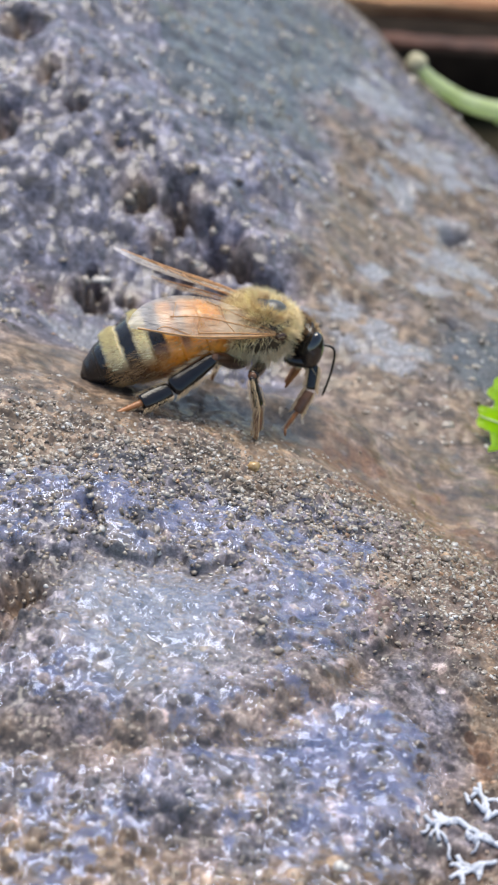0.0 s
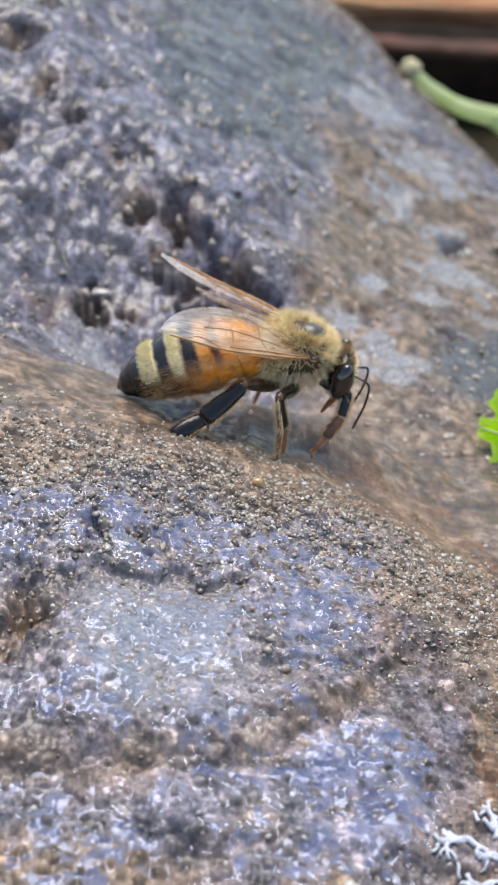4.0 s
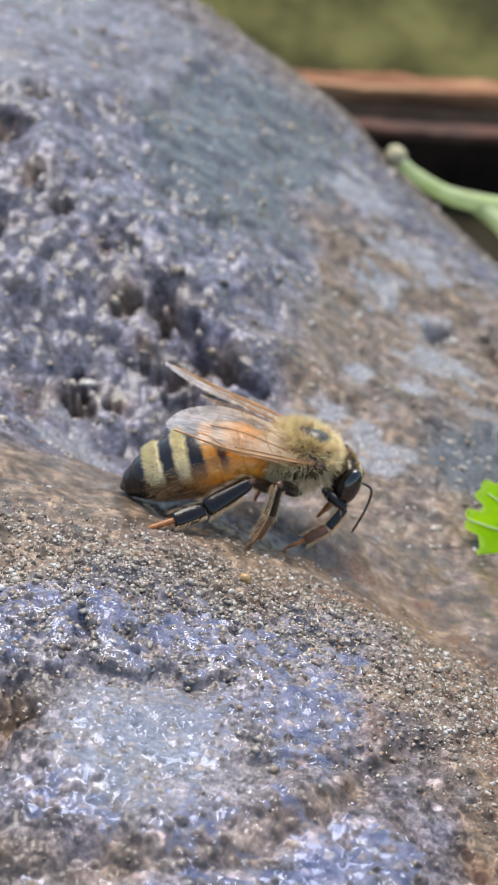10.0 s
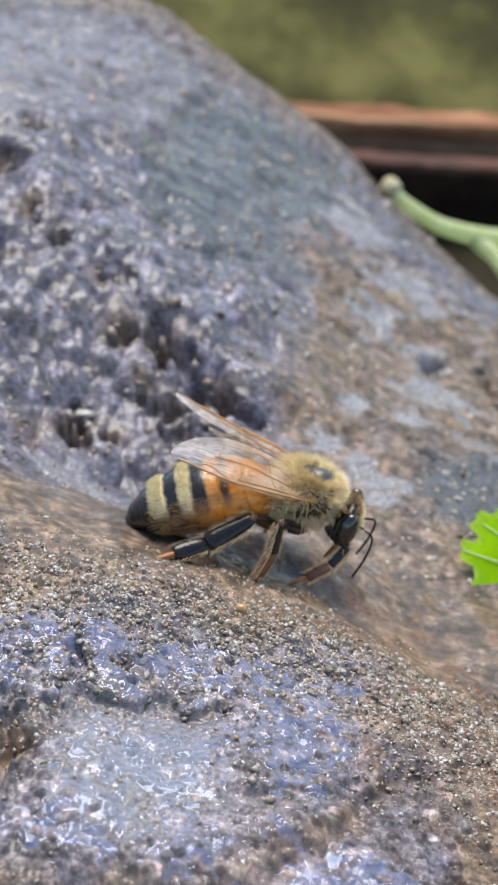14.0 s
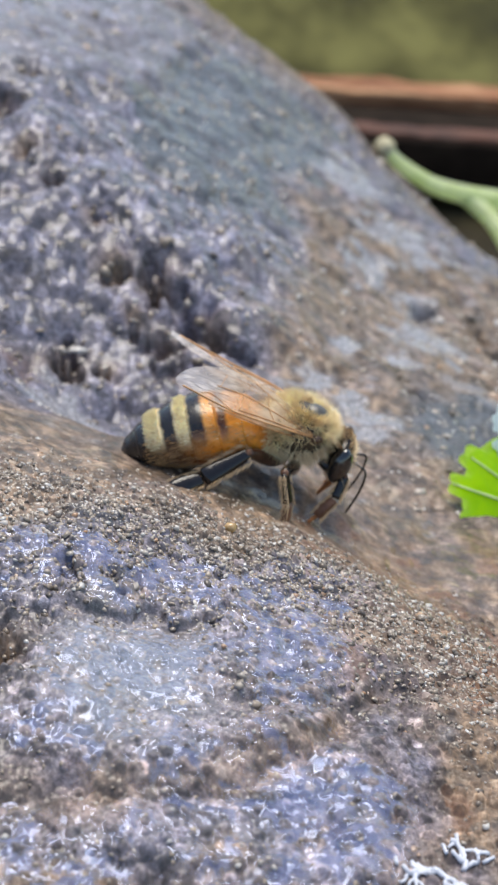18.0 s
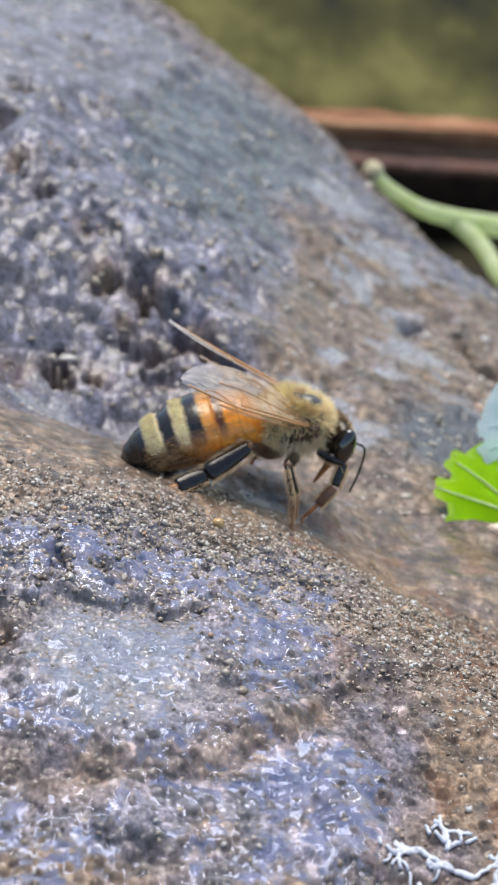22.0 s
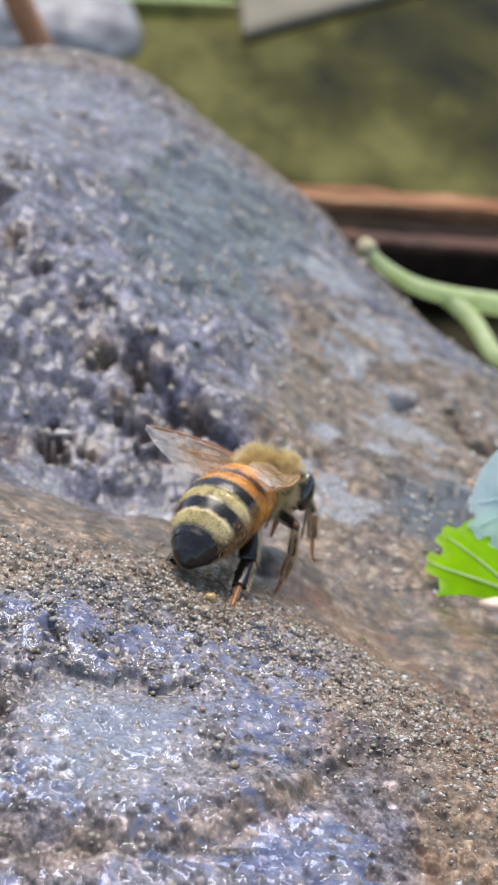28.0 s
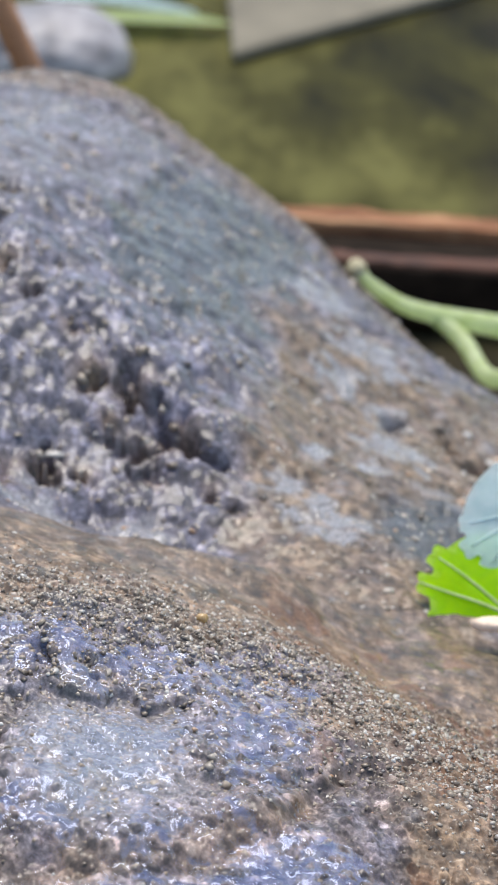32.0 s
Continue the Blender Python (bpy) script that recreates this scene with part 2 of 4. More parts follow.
def broad_detail(x, y):
    near, back, pitted = zones(x, y)
    d = 0.7 * soft_noise(x, y, 9, 3) * (0.35 + 0.65 * back) + 0.3 * soft_noise(x, y, 3.4, 5)
    d += pitted * 0.45 * soft_noise(x, y, 2.4, 8)
    fold = np.interp(x, [-14, -4, 0, 3.2, 5.5, 7.9, 8.6, 14], [-22.8, -21.6, -20.6, -18.3, -14.5, -11.6, -10.6, -9.0]) + 0.5 * soft_noise(x, y, 1.8, 25)
    d -= 0.75 * soft_step(0.6, -0.9, y - fold) * soft_step(13, 8, x) * soft_step(-34, -24, y)
    shelf = np.interp(x, [0, 1.4, 3.6, 5.2], [-15.6, -15.2, -14.9, -13.2]) + 0.3 * soft_noise(x, y, 0.9, 26)
    d -= 0.4 * soft_step(0.3, -0.4, y - shelf) * soft_step(-18, -15.5, y) * soft_step(-1.5, 0.5, x) * soft_step(6.5, 5, x)
    d -= 0.6 * soft_step(0.6, -0.8, y + 25.8 - 0.5 * soft_noise(x, y, 2.0, 27)) * soft_step(-8, -3, x) * soft_step(12, 9, x)
    d -= 0.5 * soft_step(0.25, -0.35, y + 9.6 - 0.12 * x - 0.9 * soft_noise(x, y, 1.3, 28)) * soft_step(2, -3, x) * soft_step(-14, -10.5, y)
    d -= (0.3 + 0.25 * soft_noise(x, y, 2.2, 23)) * np.exp(-((along(x, y, GROOVE) + 0.5 * soft_noise(x, y, 1.4, 24)) / 0.9) ** 2)
    d -= 0.55 * hump(x, y, -5.2, -15.2, 2.6, 1.1) + 0.3 * hump(x, y, 1.5, -12.6, 1.8) + 0.3 * hump(x, y, 0, -23.5, 2.4, 0.8)
    d += 0.5 * hump(x, y, 2.4, -18.6, 1.6) + 0.4 * hump(x, y, -7, -6, 2.4)
    d -= 2.5 * np.exp(-((along(x, y, CREVICE) + 0.35 * soft_noise(x, y, 1.1, 29)) / 0.6) ** 4) * (0.75 + 0.5 * soft_noise(x, y, 2.0, 30))
    left = np.interp(y, [40, 47, 60, 70, 76], [-3, -8, -6, -3.4, -2]) - 0.8 * soft_noise(x, y, 2.0, 93)
    d -= 0.6 * soft_step(-0.7, 0.5, x - left) * soft_step(40, 46, y) * soft_step(78, 72, y) * soft_step(9, 0, x - left)
    px = x + 0.6 * soft_noise(x, y, 1.2, 38) + 0.3 * soft_noise(x, y, 0.5, 39)
    py = y + 0.8 * soft_noise(x, y, 1.3, 40) + 0.3 * soft_noise(x, y, 0.5, 42)
    for cx, cy, r, depth in PITS:
        wob = 0.5 * np.clip(1 + 1.1 * soft_noise(x, y, 1.0, 21) + 0.5 * soft_noise(x, y, 0.45, 37), 0.12, 9)
        d = d - (1.7 if cy > 0 else 1.0 if cy > -20 else 0.4) * depth * np.exp(-np.clip(((px - cx) ** 2 + ((py - cy) * 0.75) ** 2) / (r * r * wob), 0, 9) ** 1.3)
    return d


def grain_detail(x, y):
    near, back, pitted = zones(x, y)
    smoothed = 1 - 0.3 * hump(x, y, -5.2, -15.2, 3.0)
    rough = 0.95 + 0.25 * soft_noise(x, y, 4.5, 19)
    d = near * smoothed * rough * (0.5 * knobs(x, y, 0.78, 11, 0.8)[0] + 0.09 * soft_noise(x, y, 1.7, 12) + 0.06 * soft_noise(x, y, 0.5, 22) + 0.5 * knobs(x, y, 0.42, 14, 0.85)[0])
    d += pitted * (0.75 * beads(x, y, 1.9, 9) + 0.22 * beads(x, y, 0.85, 10) + 0.06 * soft_noise(x, y, 0.5, 15))
    d += (1 - near) * (1 - pitted) * ((0.2 + 0.1 * back) * soft_noise(x, y, 1.7, 16) + (0.1 + 0.06 * back) * beads(x, y, 1.0, 17) + 0.14 * back * beads(x, y, 2.2, 20) + (0.06 + 0.03 * back) * soft_noise(x, y, 0.5, 18))
    return d


def rock_height(x, y):
    cx, cy = np.clip(x, -26, 30), np.clip(y, -40, 130)
    return base_height(cx, cy) + broad_detail(x, y) + grain_detail(x, y) - 0.02 * (x - cx) ** 2 - 0.04 * (y - cy) ** 2


# wet patches on the slope whose glare pale_mask paints: place, radius
WET_GLARE = ((9.0, 22.3, 1.7), (7.3, 24.2, 1.6), (5.6, 25.6, 1.4), (10.0, 47.6, 1.9), (13.3, 39.9, 1.9), (9.0, 62.8, 1.8), (13.2, 55.9, 2.2), (13.6, 46.5, 1.6), (9.8, 67.9, 1.6), (-9.5, 17.5, 2.2), (-5, 18.5, 1.8), (8, 33, 1.0), (11.5, 34, 1.1))


def film_level(x, y):
    """The film's level over the bare rock: high in the hollows of the near shelf."""
    near = soft_step(-2, -7, y) * soft_step(9, 4, x - 0.15 * (y + 14) - 3.5 * soft_step(-17, -20, y))
    level = -0.6 + near * (0.7 + 0.09 * soft_noise(x, y, 0.42, 55) + 0.1 * soft_noise(x, y, 0.85, 53) + 0.06 * soft_noise(x, y, 2.2, 51) + 0.04 * soft_noise(x, y, 6.0, 52))
    level += 0.05 * hump(x, y, -5.2, -15.2, 3.2) + 0.07 * hump(x, y, 2.4, -13.0, 1.9) + 0.05 * hump(x, y, 0.2, -23.2, 2.4, 0.7) + 0.12 * hump(x, y, 5.0, -22, 2.2)
    level -= (0.16 + 0.14 * soft_noise(x, y, 1.6, 54)) * np.exp(-(along(x, y, GROOVE) / 1.1) ** 2) + 0.15 * hump(x, y, 2.2, -16.6, 1.5, 0.7)
    level -= 0.22 * np.exp(-((y + 10.0 - 0.12 * x - 0.9 * soft_noise(x, y, 1.3, 28)) / 0.55) ** 2) * soft_step(1.5, -1.5, x)
    level -= 0.05 * soft_step(-21.5, -24, y + 1.6 * soft_noise(x, y, 3.0, 57) + 0.25 * x) + 0.06 * soft_step(0.2, 0.7, soft_noise(x, y, 3.6, 58))
    level -= 0.5 * hump(x, y, -10.8, -13.8, 1.3, 1.4)
    return level


def film_depth(x, y):
    """The film over the grains: a skin on their tops, deeper between them."""
    k, grain = 24.0, grain_detail(x, y)
    return np.logaddexp(k * film_level(x, y), k * (grain - 0.012)) / k - grain


def water_height(x, y):
    return base_height(x, y) + broad_detail(x, y) + grain_detail(x, y) + film_depth(x, y)


def deep_mask(x, y):
    return soft_step(0.02, 0.13, film_depth(x, y))


def grid_mesh(name, xs, ys, height, mat, attributes=(), keep=None):
    gx, gy = np.meshgrid(xs, ys)
    z = height(gx, gy)
    nx, ny = len(xs), len(ys)
    me = bpy.data.meshes.new(name)
    co = np.stack([gx, gy, z], -1).reshape(-1, 3) * MM
    i = np.arange(nx * ny).reshape(ny, nx)
    quads = np.stack([i[:-1, :-1], i[:-1, 1:], i[1:, 1:], i[1:, :-1]], -1).reshape(-1, 4)
    used = np.arange(nx * ny)
    if keep is not None:
        wanted = keep(gx, gy, z).ravel()
        quads = quads[wanted[quads].any(1)]
        used, quads = np.unique(quads, return_inverse=True)
        quads = quads.reshape(-1, 4)
    me.vertices.add(len(used))
    me.vertices.foreach_set("co", co[used].astype(np.float32).ravel())
    me.loops.add(quads.size)
    me.loops.foreach_set("vertex_index", quads.astype(np.int32).ravel())
    me.polygons.add(len(quads))
    me.polygons.foreach_set("loop_start", np.arange(0, quads.size, 4, dtype=np.int32))
    me.update(calc_edges=True)
    me.validate()
    for key, values in attributes:
        a = me.attributes.new(key, "FLOAT", "POINT")
        a.data.foreach_set("value", values(gx, gy).astype(np.float32).ravel()[used])
    me.shade_smooth()
    me.materials.append(mat)
    return new(name, me)


def brown_mask(x, y):
    w = 2.0 * soft_noise(x, y, 4, 31) + 1.0 * soft_noise(x, y, 1.5, 32)
    t = soft_step(-5.5, -2.5, y + 0.6 * w - 0.12 * x) * soft_step(20, 15, y + w + 0.25 * np.abs(x - 6))
    t = np.maximum(t, soft_step(0.5, 5.5, x + w - 0.05 * (y - 30)) * soft_step(8, 16, y) * soft_step(66, 52, y + 2 * w))
    t = np.maximum(t, 0.9 * soft_step(4.5, 9, x + 0.25 * (y + 12) + 1.3 * w) * soft_step(10, 2, y))
    t = np.maximum(t, 0.6 * np.exp(-(along(x, y, GROOVE) / (1.5 + 0.45 * w)) ** 2))
    t = np.maximum(t, 0.8 * soft_step(78, 90, y + w))
    t = np.maximum(t, soft_step(-25, -28, y + w))
    for cx, cy, r, depth in PITS:
        t = np.maximum(t, 0.8 * hump(x, y, cx, cy, r * 0.9))
    t = np.maximum(t, 0.2 * soft_step(-3, -7, y) * soft_step(0.05, -0.03, film_level(x, y) - grain_detail(x, y)))
    return np.clip(t + 0.3 * soft_noise(x, y, 1.8, 35) * (t > 0.05), 0, 1)


def pale_mask(x, y):
    w = 3 * soft_noise(x, y, 5, 61) + 1.5 * soft_noise(x, y, 1.8, 62)
    top = (0.3 + 0.25 * soft_noise(x, y, 2.2, 66)) * soft_step(56, 58.5, y + w - 0.9 * (x + 8)) * soft_step(-3.4, -4.6, x + 0.6 * w) * soft_step(82, 72, y + 0.6 * w)
    # sky glare on the pool, painted as a paler bed
    pool = 0.55 * soft_step(0.1, 0.95, hump(x, y, -5.6, -14.6, 3.3, 1.1) + 0.09 * w)
    spots = 0.45 * soft_step(0.4, 0.8, soft_noise(x, y, 2.2, 64)) * soft_step(4, 10, x) * soft_step(18, 26, y) * soft_step(60, 50, y)
    # glare of the wet slope, painted into the stone as pale patches
    for cx, cy, r in WET_GLARE:
        spots = np.maximum(spots, 0.85 * soft_step(0.3, 0.8, hump(x, y, cx, cy, r * 1.1) + 0.45 * soft_noise(x, y, 1.3, 65) + 0.2 * soft_noise(x, y, 0.6, 67)))
    return np.clip(np.maximum(np.maximum(top, pool), spots), 0, 1)


def rust_mask(x, y):
    n = soft_noise(x, y, 2.1, 71) + 0.6 * soft_noise(x, y, 0.8, 72)
    t = 0.55 * soft_step(0.5, 0.9, n) * soft_step(1, 7, x + 0.3 * (y + 10)) * soft_step(12, 6, y) + 0.5 * hump(x, y, 16, -8, 4) + 0.4 * hump(x, y, 8, 3.5, 2.5)
    return np.clip(t + 0.4 * hump(x, y, -14, 22, 1.0), 0, 0.8)


def wet_mask(x, y):
    near, back, pitted = zones(x, y)
    return np.clip(0.4 - 0.1 * back + 0.9 * pitted + 0.7 * back * soft_step(30, 40, y) * slate_mask(x, y) + 0.6 * pale_mask(x, y) * back + 0.75 * soft_step(8, 2, x) * near + 0.25 * soft_noise(x, y, 5, 81), 0, 1)


def slate_mask(x, y):
    w = 1.6 * soft_noise(x, y, 4.5, 91) + 0.9 * soft_noise(x, y, 1.6, 92)
    left = np.interp(y, [40, 47, 60, 70, 76], [-3, -8, -6, -3.4, -2])
    right = np.interp(y, [40, 56, 71, 78], [0, 6.5, 9.5, 9])
    band = soft_step(-0.3, 0.4, x - left + w) * soft_step(1.5, -2.0, x - right + 1.5 * w) * soft_step(38, 43, y + w) * soft_step(80, 74, y + w)
    return np.clip(np.maximum(0.95 * band, 0.95 * soft_step(0.3, 0.7, hump(x, y, 15.6, 24, 3.6, 1.6) + 0.1 * w)), 0, 1)


def tone_mask(x, y):
    near, back, pitted = zones(x, y)
    return 0.5 + near * (knobs(x, y, 0.78, 11, 0.95)[1] - 0.5)


def build_rock():
    xs = np.concatenate([np.arange(-70, -22, 1.5), np.arange(-22, -15, 0.2), np.arange(-15, 17, 0.08), np.arange(17, 31, 0.2), np.arange(31, 75, 1.5)])
    ys = np.concatenate([np.arange(-80, -34, 1.5), np.arange(-34, -26, 0.12), np.arange(-26, 4, 0.085), np.arange(4, 104, 0.24), np.arange(104, 135, 1.5)])
    masks = (("brown", brown_mask), ("pale", pale_mask), ("rust", rust_mask), ("wet", wet_mask), ("slate", slate_mask), ("tone", tone_mask))
    ob = grid_mesh("rock", xs, ys, rock_height, ROCK, masks)
    tagged(ob, "wet grey and brown pitted volcanic rock with a ridge", "rock", kind="structure")
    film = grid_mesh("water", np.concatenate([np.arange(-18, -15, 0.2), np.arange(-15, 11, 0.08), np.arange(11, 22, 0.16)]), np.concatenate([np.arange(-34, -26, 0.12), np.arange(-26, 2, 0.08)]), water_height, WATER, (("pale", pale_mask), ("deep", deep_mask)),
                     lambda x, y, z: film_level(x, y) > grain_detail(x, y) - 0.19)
    film.visible_shadow = False
    tagged(film, "thin sky-tinted water film lying in the hollows of the rock", "water", kind="structure")


build_rock()


def scatter(name, count, place, mat, seed):
    """Many small rounded grains in one mesh; place(rng) gives x, y, radius."""
    rng = np.random.default_rng(seed)
    bm = bmesh.new()
    bmesh.ops.create_icosphere(bm, subdivisions=1, radius=1.0)
    verts = np.array([v.co[:] for v in bm.verts])
    faces = np.array([[v.index for v in f.verts] for f in bm.faces])
    bm.free()
    x, y, r = place(rng, count)
    z = rock_height(x, y) - 0.35 * r
    size = r[:, None] * rng.uniform(0.6, 1.35, (count, 3)) * np.array([1.0, 1.0, 0.75])
    jitter = rng.normal(0, 0.24, (count, len(verts), 3))
    turn = rng.uniform(0, 6.28, count)
    loc = (verts[None] + jitter) * size[:, None]
    c, s = np.cos(turn)[:, None], np.sin(turn)[:, None]
    loc = np.stack([loc[..., 0] * c - loc[..., 1] * s, loc[..., 0] * s + loc[..., 1] * c, loc[..., 2]], -1)
    co = (loc + np.stack([x, y, z], -1)[:, None]) * MM
    tri = (faces[None] + (np.arange(count) * len(verts))[:, None, None]).reshape(-1, 3)
    me = bpy.data.meshes.new(name)
    me.from_pydata(co.reshape(-1, 3).tolist(), [], tri.tolist())
    me.shade_smooth()
    me.materials.append(mat)
    return new(name, me)


def grain_material():
    m, n, l, b = material("sand_grains")
    g = n.new("ShaderNodeNewGeometry")
    colour = ramp(n, l, g.outputs["Random Per Island"],
                  [(0.0, (0.08, 0.062, 0.05)), (0.25, (0.2, 0.155, 0.115)), (0.5, (0.3, 0.24, 0.18)), (0.8, (0.38, 0.33, 0.28)), (0.93, (0.55, 0.53, 0.5)), (1.0, (0.36, 0.19, 0.09))])
    l.new(colour, b.inputs["Base Color"])
    b.inputs["Roughness"].default_value = 0.3
    b.inputs["Coat Weight"].default_value = 0.4
    b.inputs["Coat Roughness"].default_value = 0.03
    return m


GRAINS = grain_material()


def ridge_grains(rng, n):
    x = rng.uniform(-16, 18, n)
    y = -3.5 - 0.15 * np.abs(x) + rng.normal(0, 3.6, n) - 0.6 * np.clip(x - 4, 0, 20) * rng.uniform(0, 1.2, n)
    return x, y, np.minimum(rng.lognormal(-2.15, 0.4, n), 0.2)


def slope_grains(rng, n):
    return rng.uniform(-20, 26, n), rng.uniform(12, 90, n), rng.lognormal(-1.75, 0.4, n)


def shelf_grains(rng, n):
    return rng.uniform(-14, 16, n), rng.uniform(-34, -6, n), rng.lognormal(-2.2, 0.35, n)


for maker, count, seed, label in ((ridge_grains, 9000, 1, "wet sand grains stuck along the rock's ridge"), (slope_grains, 3000, 2, "pale wet grains dotted over the rock's slope"),
                                  (shelf_grains, 1300, 3, "small wet grains on the near rock shelf")):
    tagged(scatter("sand", count, maker, GRAINS, seed), label, "sand", kind="stuff")

# ---- behind and beside the rock ----
def ground_material():
    m, n, l, b = material("olive_ground")
    s = n.new("ShaderNodeMapping")
    s.inputs["Scale"].default_value = (1, 0.4, 1)
    l.new(mm_coords(n, l), s.inputs["Vector"])
    v = s.outputs[0]
    f = noise_node(n, l, 0.035, 5, 0.6, v)
    g = noise_node(n, l, 0.012, 3, 0.5, v)
    moss = ramp(n, l, f, [(0.36, (0.012, 0.011, 0.004)), (0.5, (0.046, 0.042, 0.01)), (0.62, (0.12, 0.112, 0.035))])
    soil = ramp(n, l, f, [(0.35, (0.035, 0.028, 0.018)), (0.65, (0.11, 0.09, 0.05))])
    l.new(mixed(n, l, ramp(n, l, g, [(0.42, (0, 0, 0)), (0.58, (1, 1, 1))]), moss, soil), b.inputs["Base Color"])
    b.inputs["Roughness"].default_value = 0.9
    b.inputs["Specular IOR Level"].default_value = 0.15
    bumped(n, l, b, f, 0.6, 2 * MM)
    return m


def wood_material():
    m, n, l, b = material("reddish_wood")
    c = n.new("ShaderNodeTexCoord")
    s = n.new("ShaderNodeMapping")
    s.inputs["Scale"].default_value = (60, 400, 400)
    l.new(c.outputs["Object"], s.inputs["Vector"])
    f = noise_node(n, l, 1.0, 6, 0.65, s.outputs[0])
    l.new(ramp(n, l, f, [(0.32, (0.07, 0.03, 0.018)), (0.5, (0.25, 0.105, 0.05)), (0.66, (0.5, 0.28, 0.15))]), b.inputs["Base Color"])
    b.inputs["Roughness"].default_value = 0.8
    b.inputs["Specular IOR Level"].default_value = 0.2
    bumped(n, l, b, f, 0.6, 0.4 * MM)
    return m


def leaf_material(name, dark, light, vein):
    m, n, l, b = material(name)
    v = mm_coords(n, l)
    f = noise_node(n, l, 0.7, 4, 0.6, v)
    w = n.new("ShaderNodeTexVoronoi")
    w.feature = "DISTANCE_TO_EDGE"
    w.inputs["Scale"].default_value = 0.9
    l.new(v, w.inputs["Vector"])
    net = ramp(n, l, w.outputs["Distance"], [(0.0, (1, 1, 1)), (0.06, (0, 0, 0))])
    col = ramp(n, l, f, [(0.3, dark), (0.7, light)])
    half = n.new("ShaderNodeMath")
    half.operation = "MULTIPLY"
    half.inputs[1].default_value = 0.3
    l.new(net, half.inputs[0])
    l.new(mixed(n, l, half.outputs[0], col, vein), b.inputs["Base Color"])
    b.inputs["Roughness"].default_value = 0.38
    t = n.new("ShaderNodeBsdfTranslucent")
    l.new(col, t.inputs["Color"])
    x = n.new("ShaderNodeMixShader")
    x.inputs[0].default_value = 0.55
    l.new(b.outputs[0], x.inputs[1])
    l.new(t.outputs[0], x.inputs[2])
    l.new(x.outputs[0], n["Material Output"].inputs["Surface"])
    bumped(n, l, b, f, 0.5, 0.1 * MM)
    return m


GROUND = ground_material()
WOOD = wood_material()
# near-black, only for the filler in the planks' dark gap
GAP_BLACK = plain("gap_black", (0.02, 0.014, 0.01), 0.95, 0.4, 0.2, Specular_IOR_Level=0.1)
RED_WOOD = plain("dark_red_wood", (0.085, 0.032, 0.018), 0.8, 0.6, 0.12, 0.2)
SLAB = plain("grey_slab", (0.19, 0.165, 0.12), 0.9, 0.25, 0.05)
STONE = plain("pale_stone", (0.3, 0.28, 0.29), 0.5, 0.5, 0.22, 0.6)
STEM = leaf_material("green_stem", (0.6, 0.7, 0.32), (0.86, 0.92, 0.66), (0.6, 0.75, 0.35))
BUD = plain("stem_bud", (0.45, 0.4, 0.25), 0.6, 0.3, 0.8)
LEAF = leaf_material("green_leaf", (0.5, 0.84, 0.006), (0.66, 0.95, 0.015), (0.4, 0.8, 0.1))
PALE_LEAF = leaf_material("pale_leaf", (0.66, 0.82, 0.83), (0.85, 0.94, 0.95), (0.8, 0.95, 0.92))
FLAKE = plain("dry_flake", (0.75, 0.58, 0.45), 0.6, 0.25, 1.5, 0.05)
LICHEN = plain("white_lichen", (0.6, 0.62, 0.68), 0.45, 0.12, 1.5, 0.05)
TWIG = plain("orange_twig", (0.42, 0.2, 0.1), 0.6, 0.35, 0.3, 0.1)
PEBBLE = plain("ochre_grain", (0.46, 0.29, 0.12), 0.3, 0.3, 4.0, 0.02, Coat_Weight=0.6)


def box(cx, cy, cz, sx, sy, sz, bevel=0.0):
    bm = bmesh.new()
    bmesh.ops.create_cube(bm, size=1)
    bmesh.ops.scale(bm, vec=(sx * MM, sy * MM, sz * MM), verts=bm.verts)
    bmesh.ops.translate(bm, vec=(cx * MM, cy * MM, cz * MM), verts=bm.verts)
    if bevel:
        bmesh.ops.bevel(bm, geom=bm.edges[:], offset=bevel * MM, segments=3, profile=0.6, affect="EDGES")
    return bm


def tube(points, radii, sides=10, flat=1.0, bm=None):
    """A tapering round bar through the points (millimetres)."""
    bm = bm or bmesh.new()
    pts = [Vector(p) for p in points]
    rings, side = [], None
    for i, p in enumerate(pts):
        d = (pts[min(i + 1, len(pts) - 1)] - pts[max(i - 1, 0)]).normalized()
        if side is None:
            side = d.orthogonal().normalized()
        side = (side - d * side.dot(d)).normalized()
        up = d.cross(side)
        r = radii if isinstance(radii, (int, float)) else radii[i]
        rings.append([bm.verts.new((p + side * math.cos(a) * r + up * math.sin(a) * r * flat) * MM)
                      for a in (2 * math.pi * k / sides for k in range(sides))])
    for a, b in zip(rings, rings[1:]):
        for k in range(sides):
            bm.faces.new((a[k], a[(k + 1) % sides], b[(k + 1) % sides], b[k]))
    bm.faces.new(rings[0][::-1])
    bm.faces.new(rings[-1])
    return bm


def spline(points, n=8):
    """A smooth run of points through the given ones."""
    p = [Vector(points[0]), *map(Vector, points), Vector(points[-1])]
    out = []
    for a, b, c, d in zip(p, p[1:], p[2:], p[3:]):
        for k in range(n):
            t = k / n
            out.append(0.5 * (2 * b + (c - a) * t + (2 * a - 5 * b + 4 * c - d) * t * t + (3 * b - a - 3 * c + d) * t ** 3))
    return out + [Vector(points[-1])]


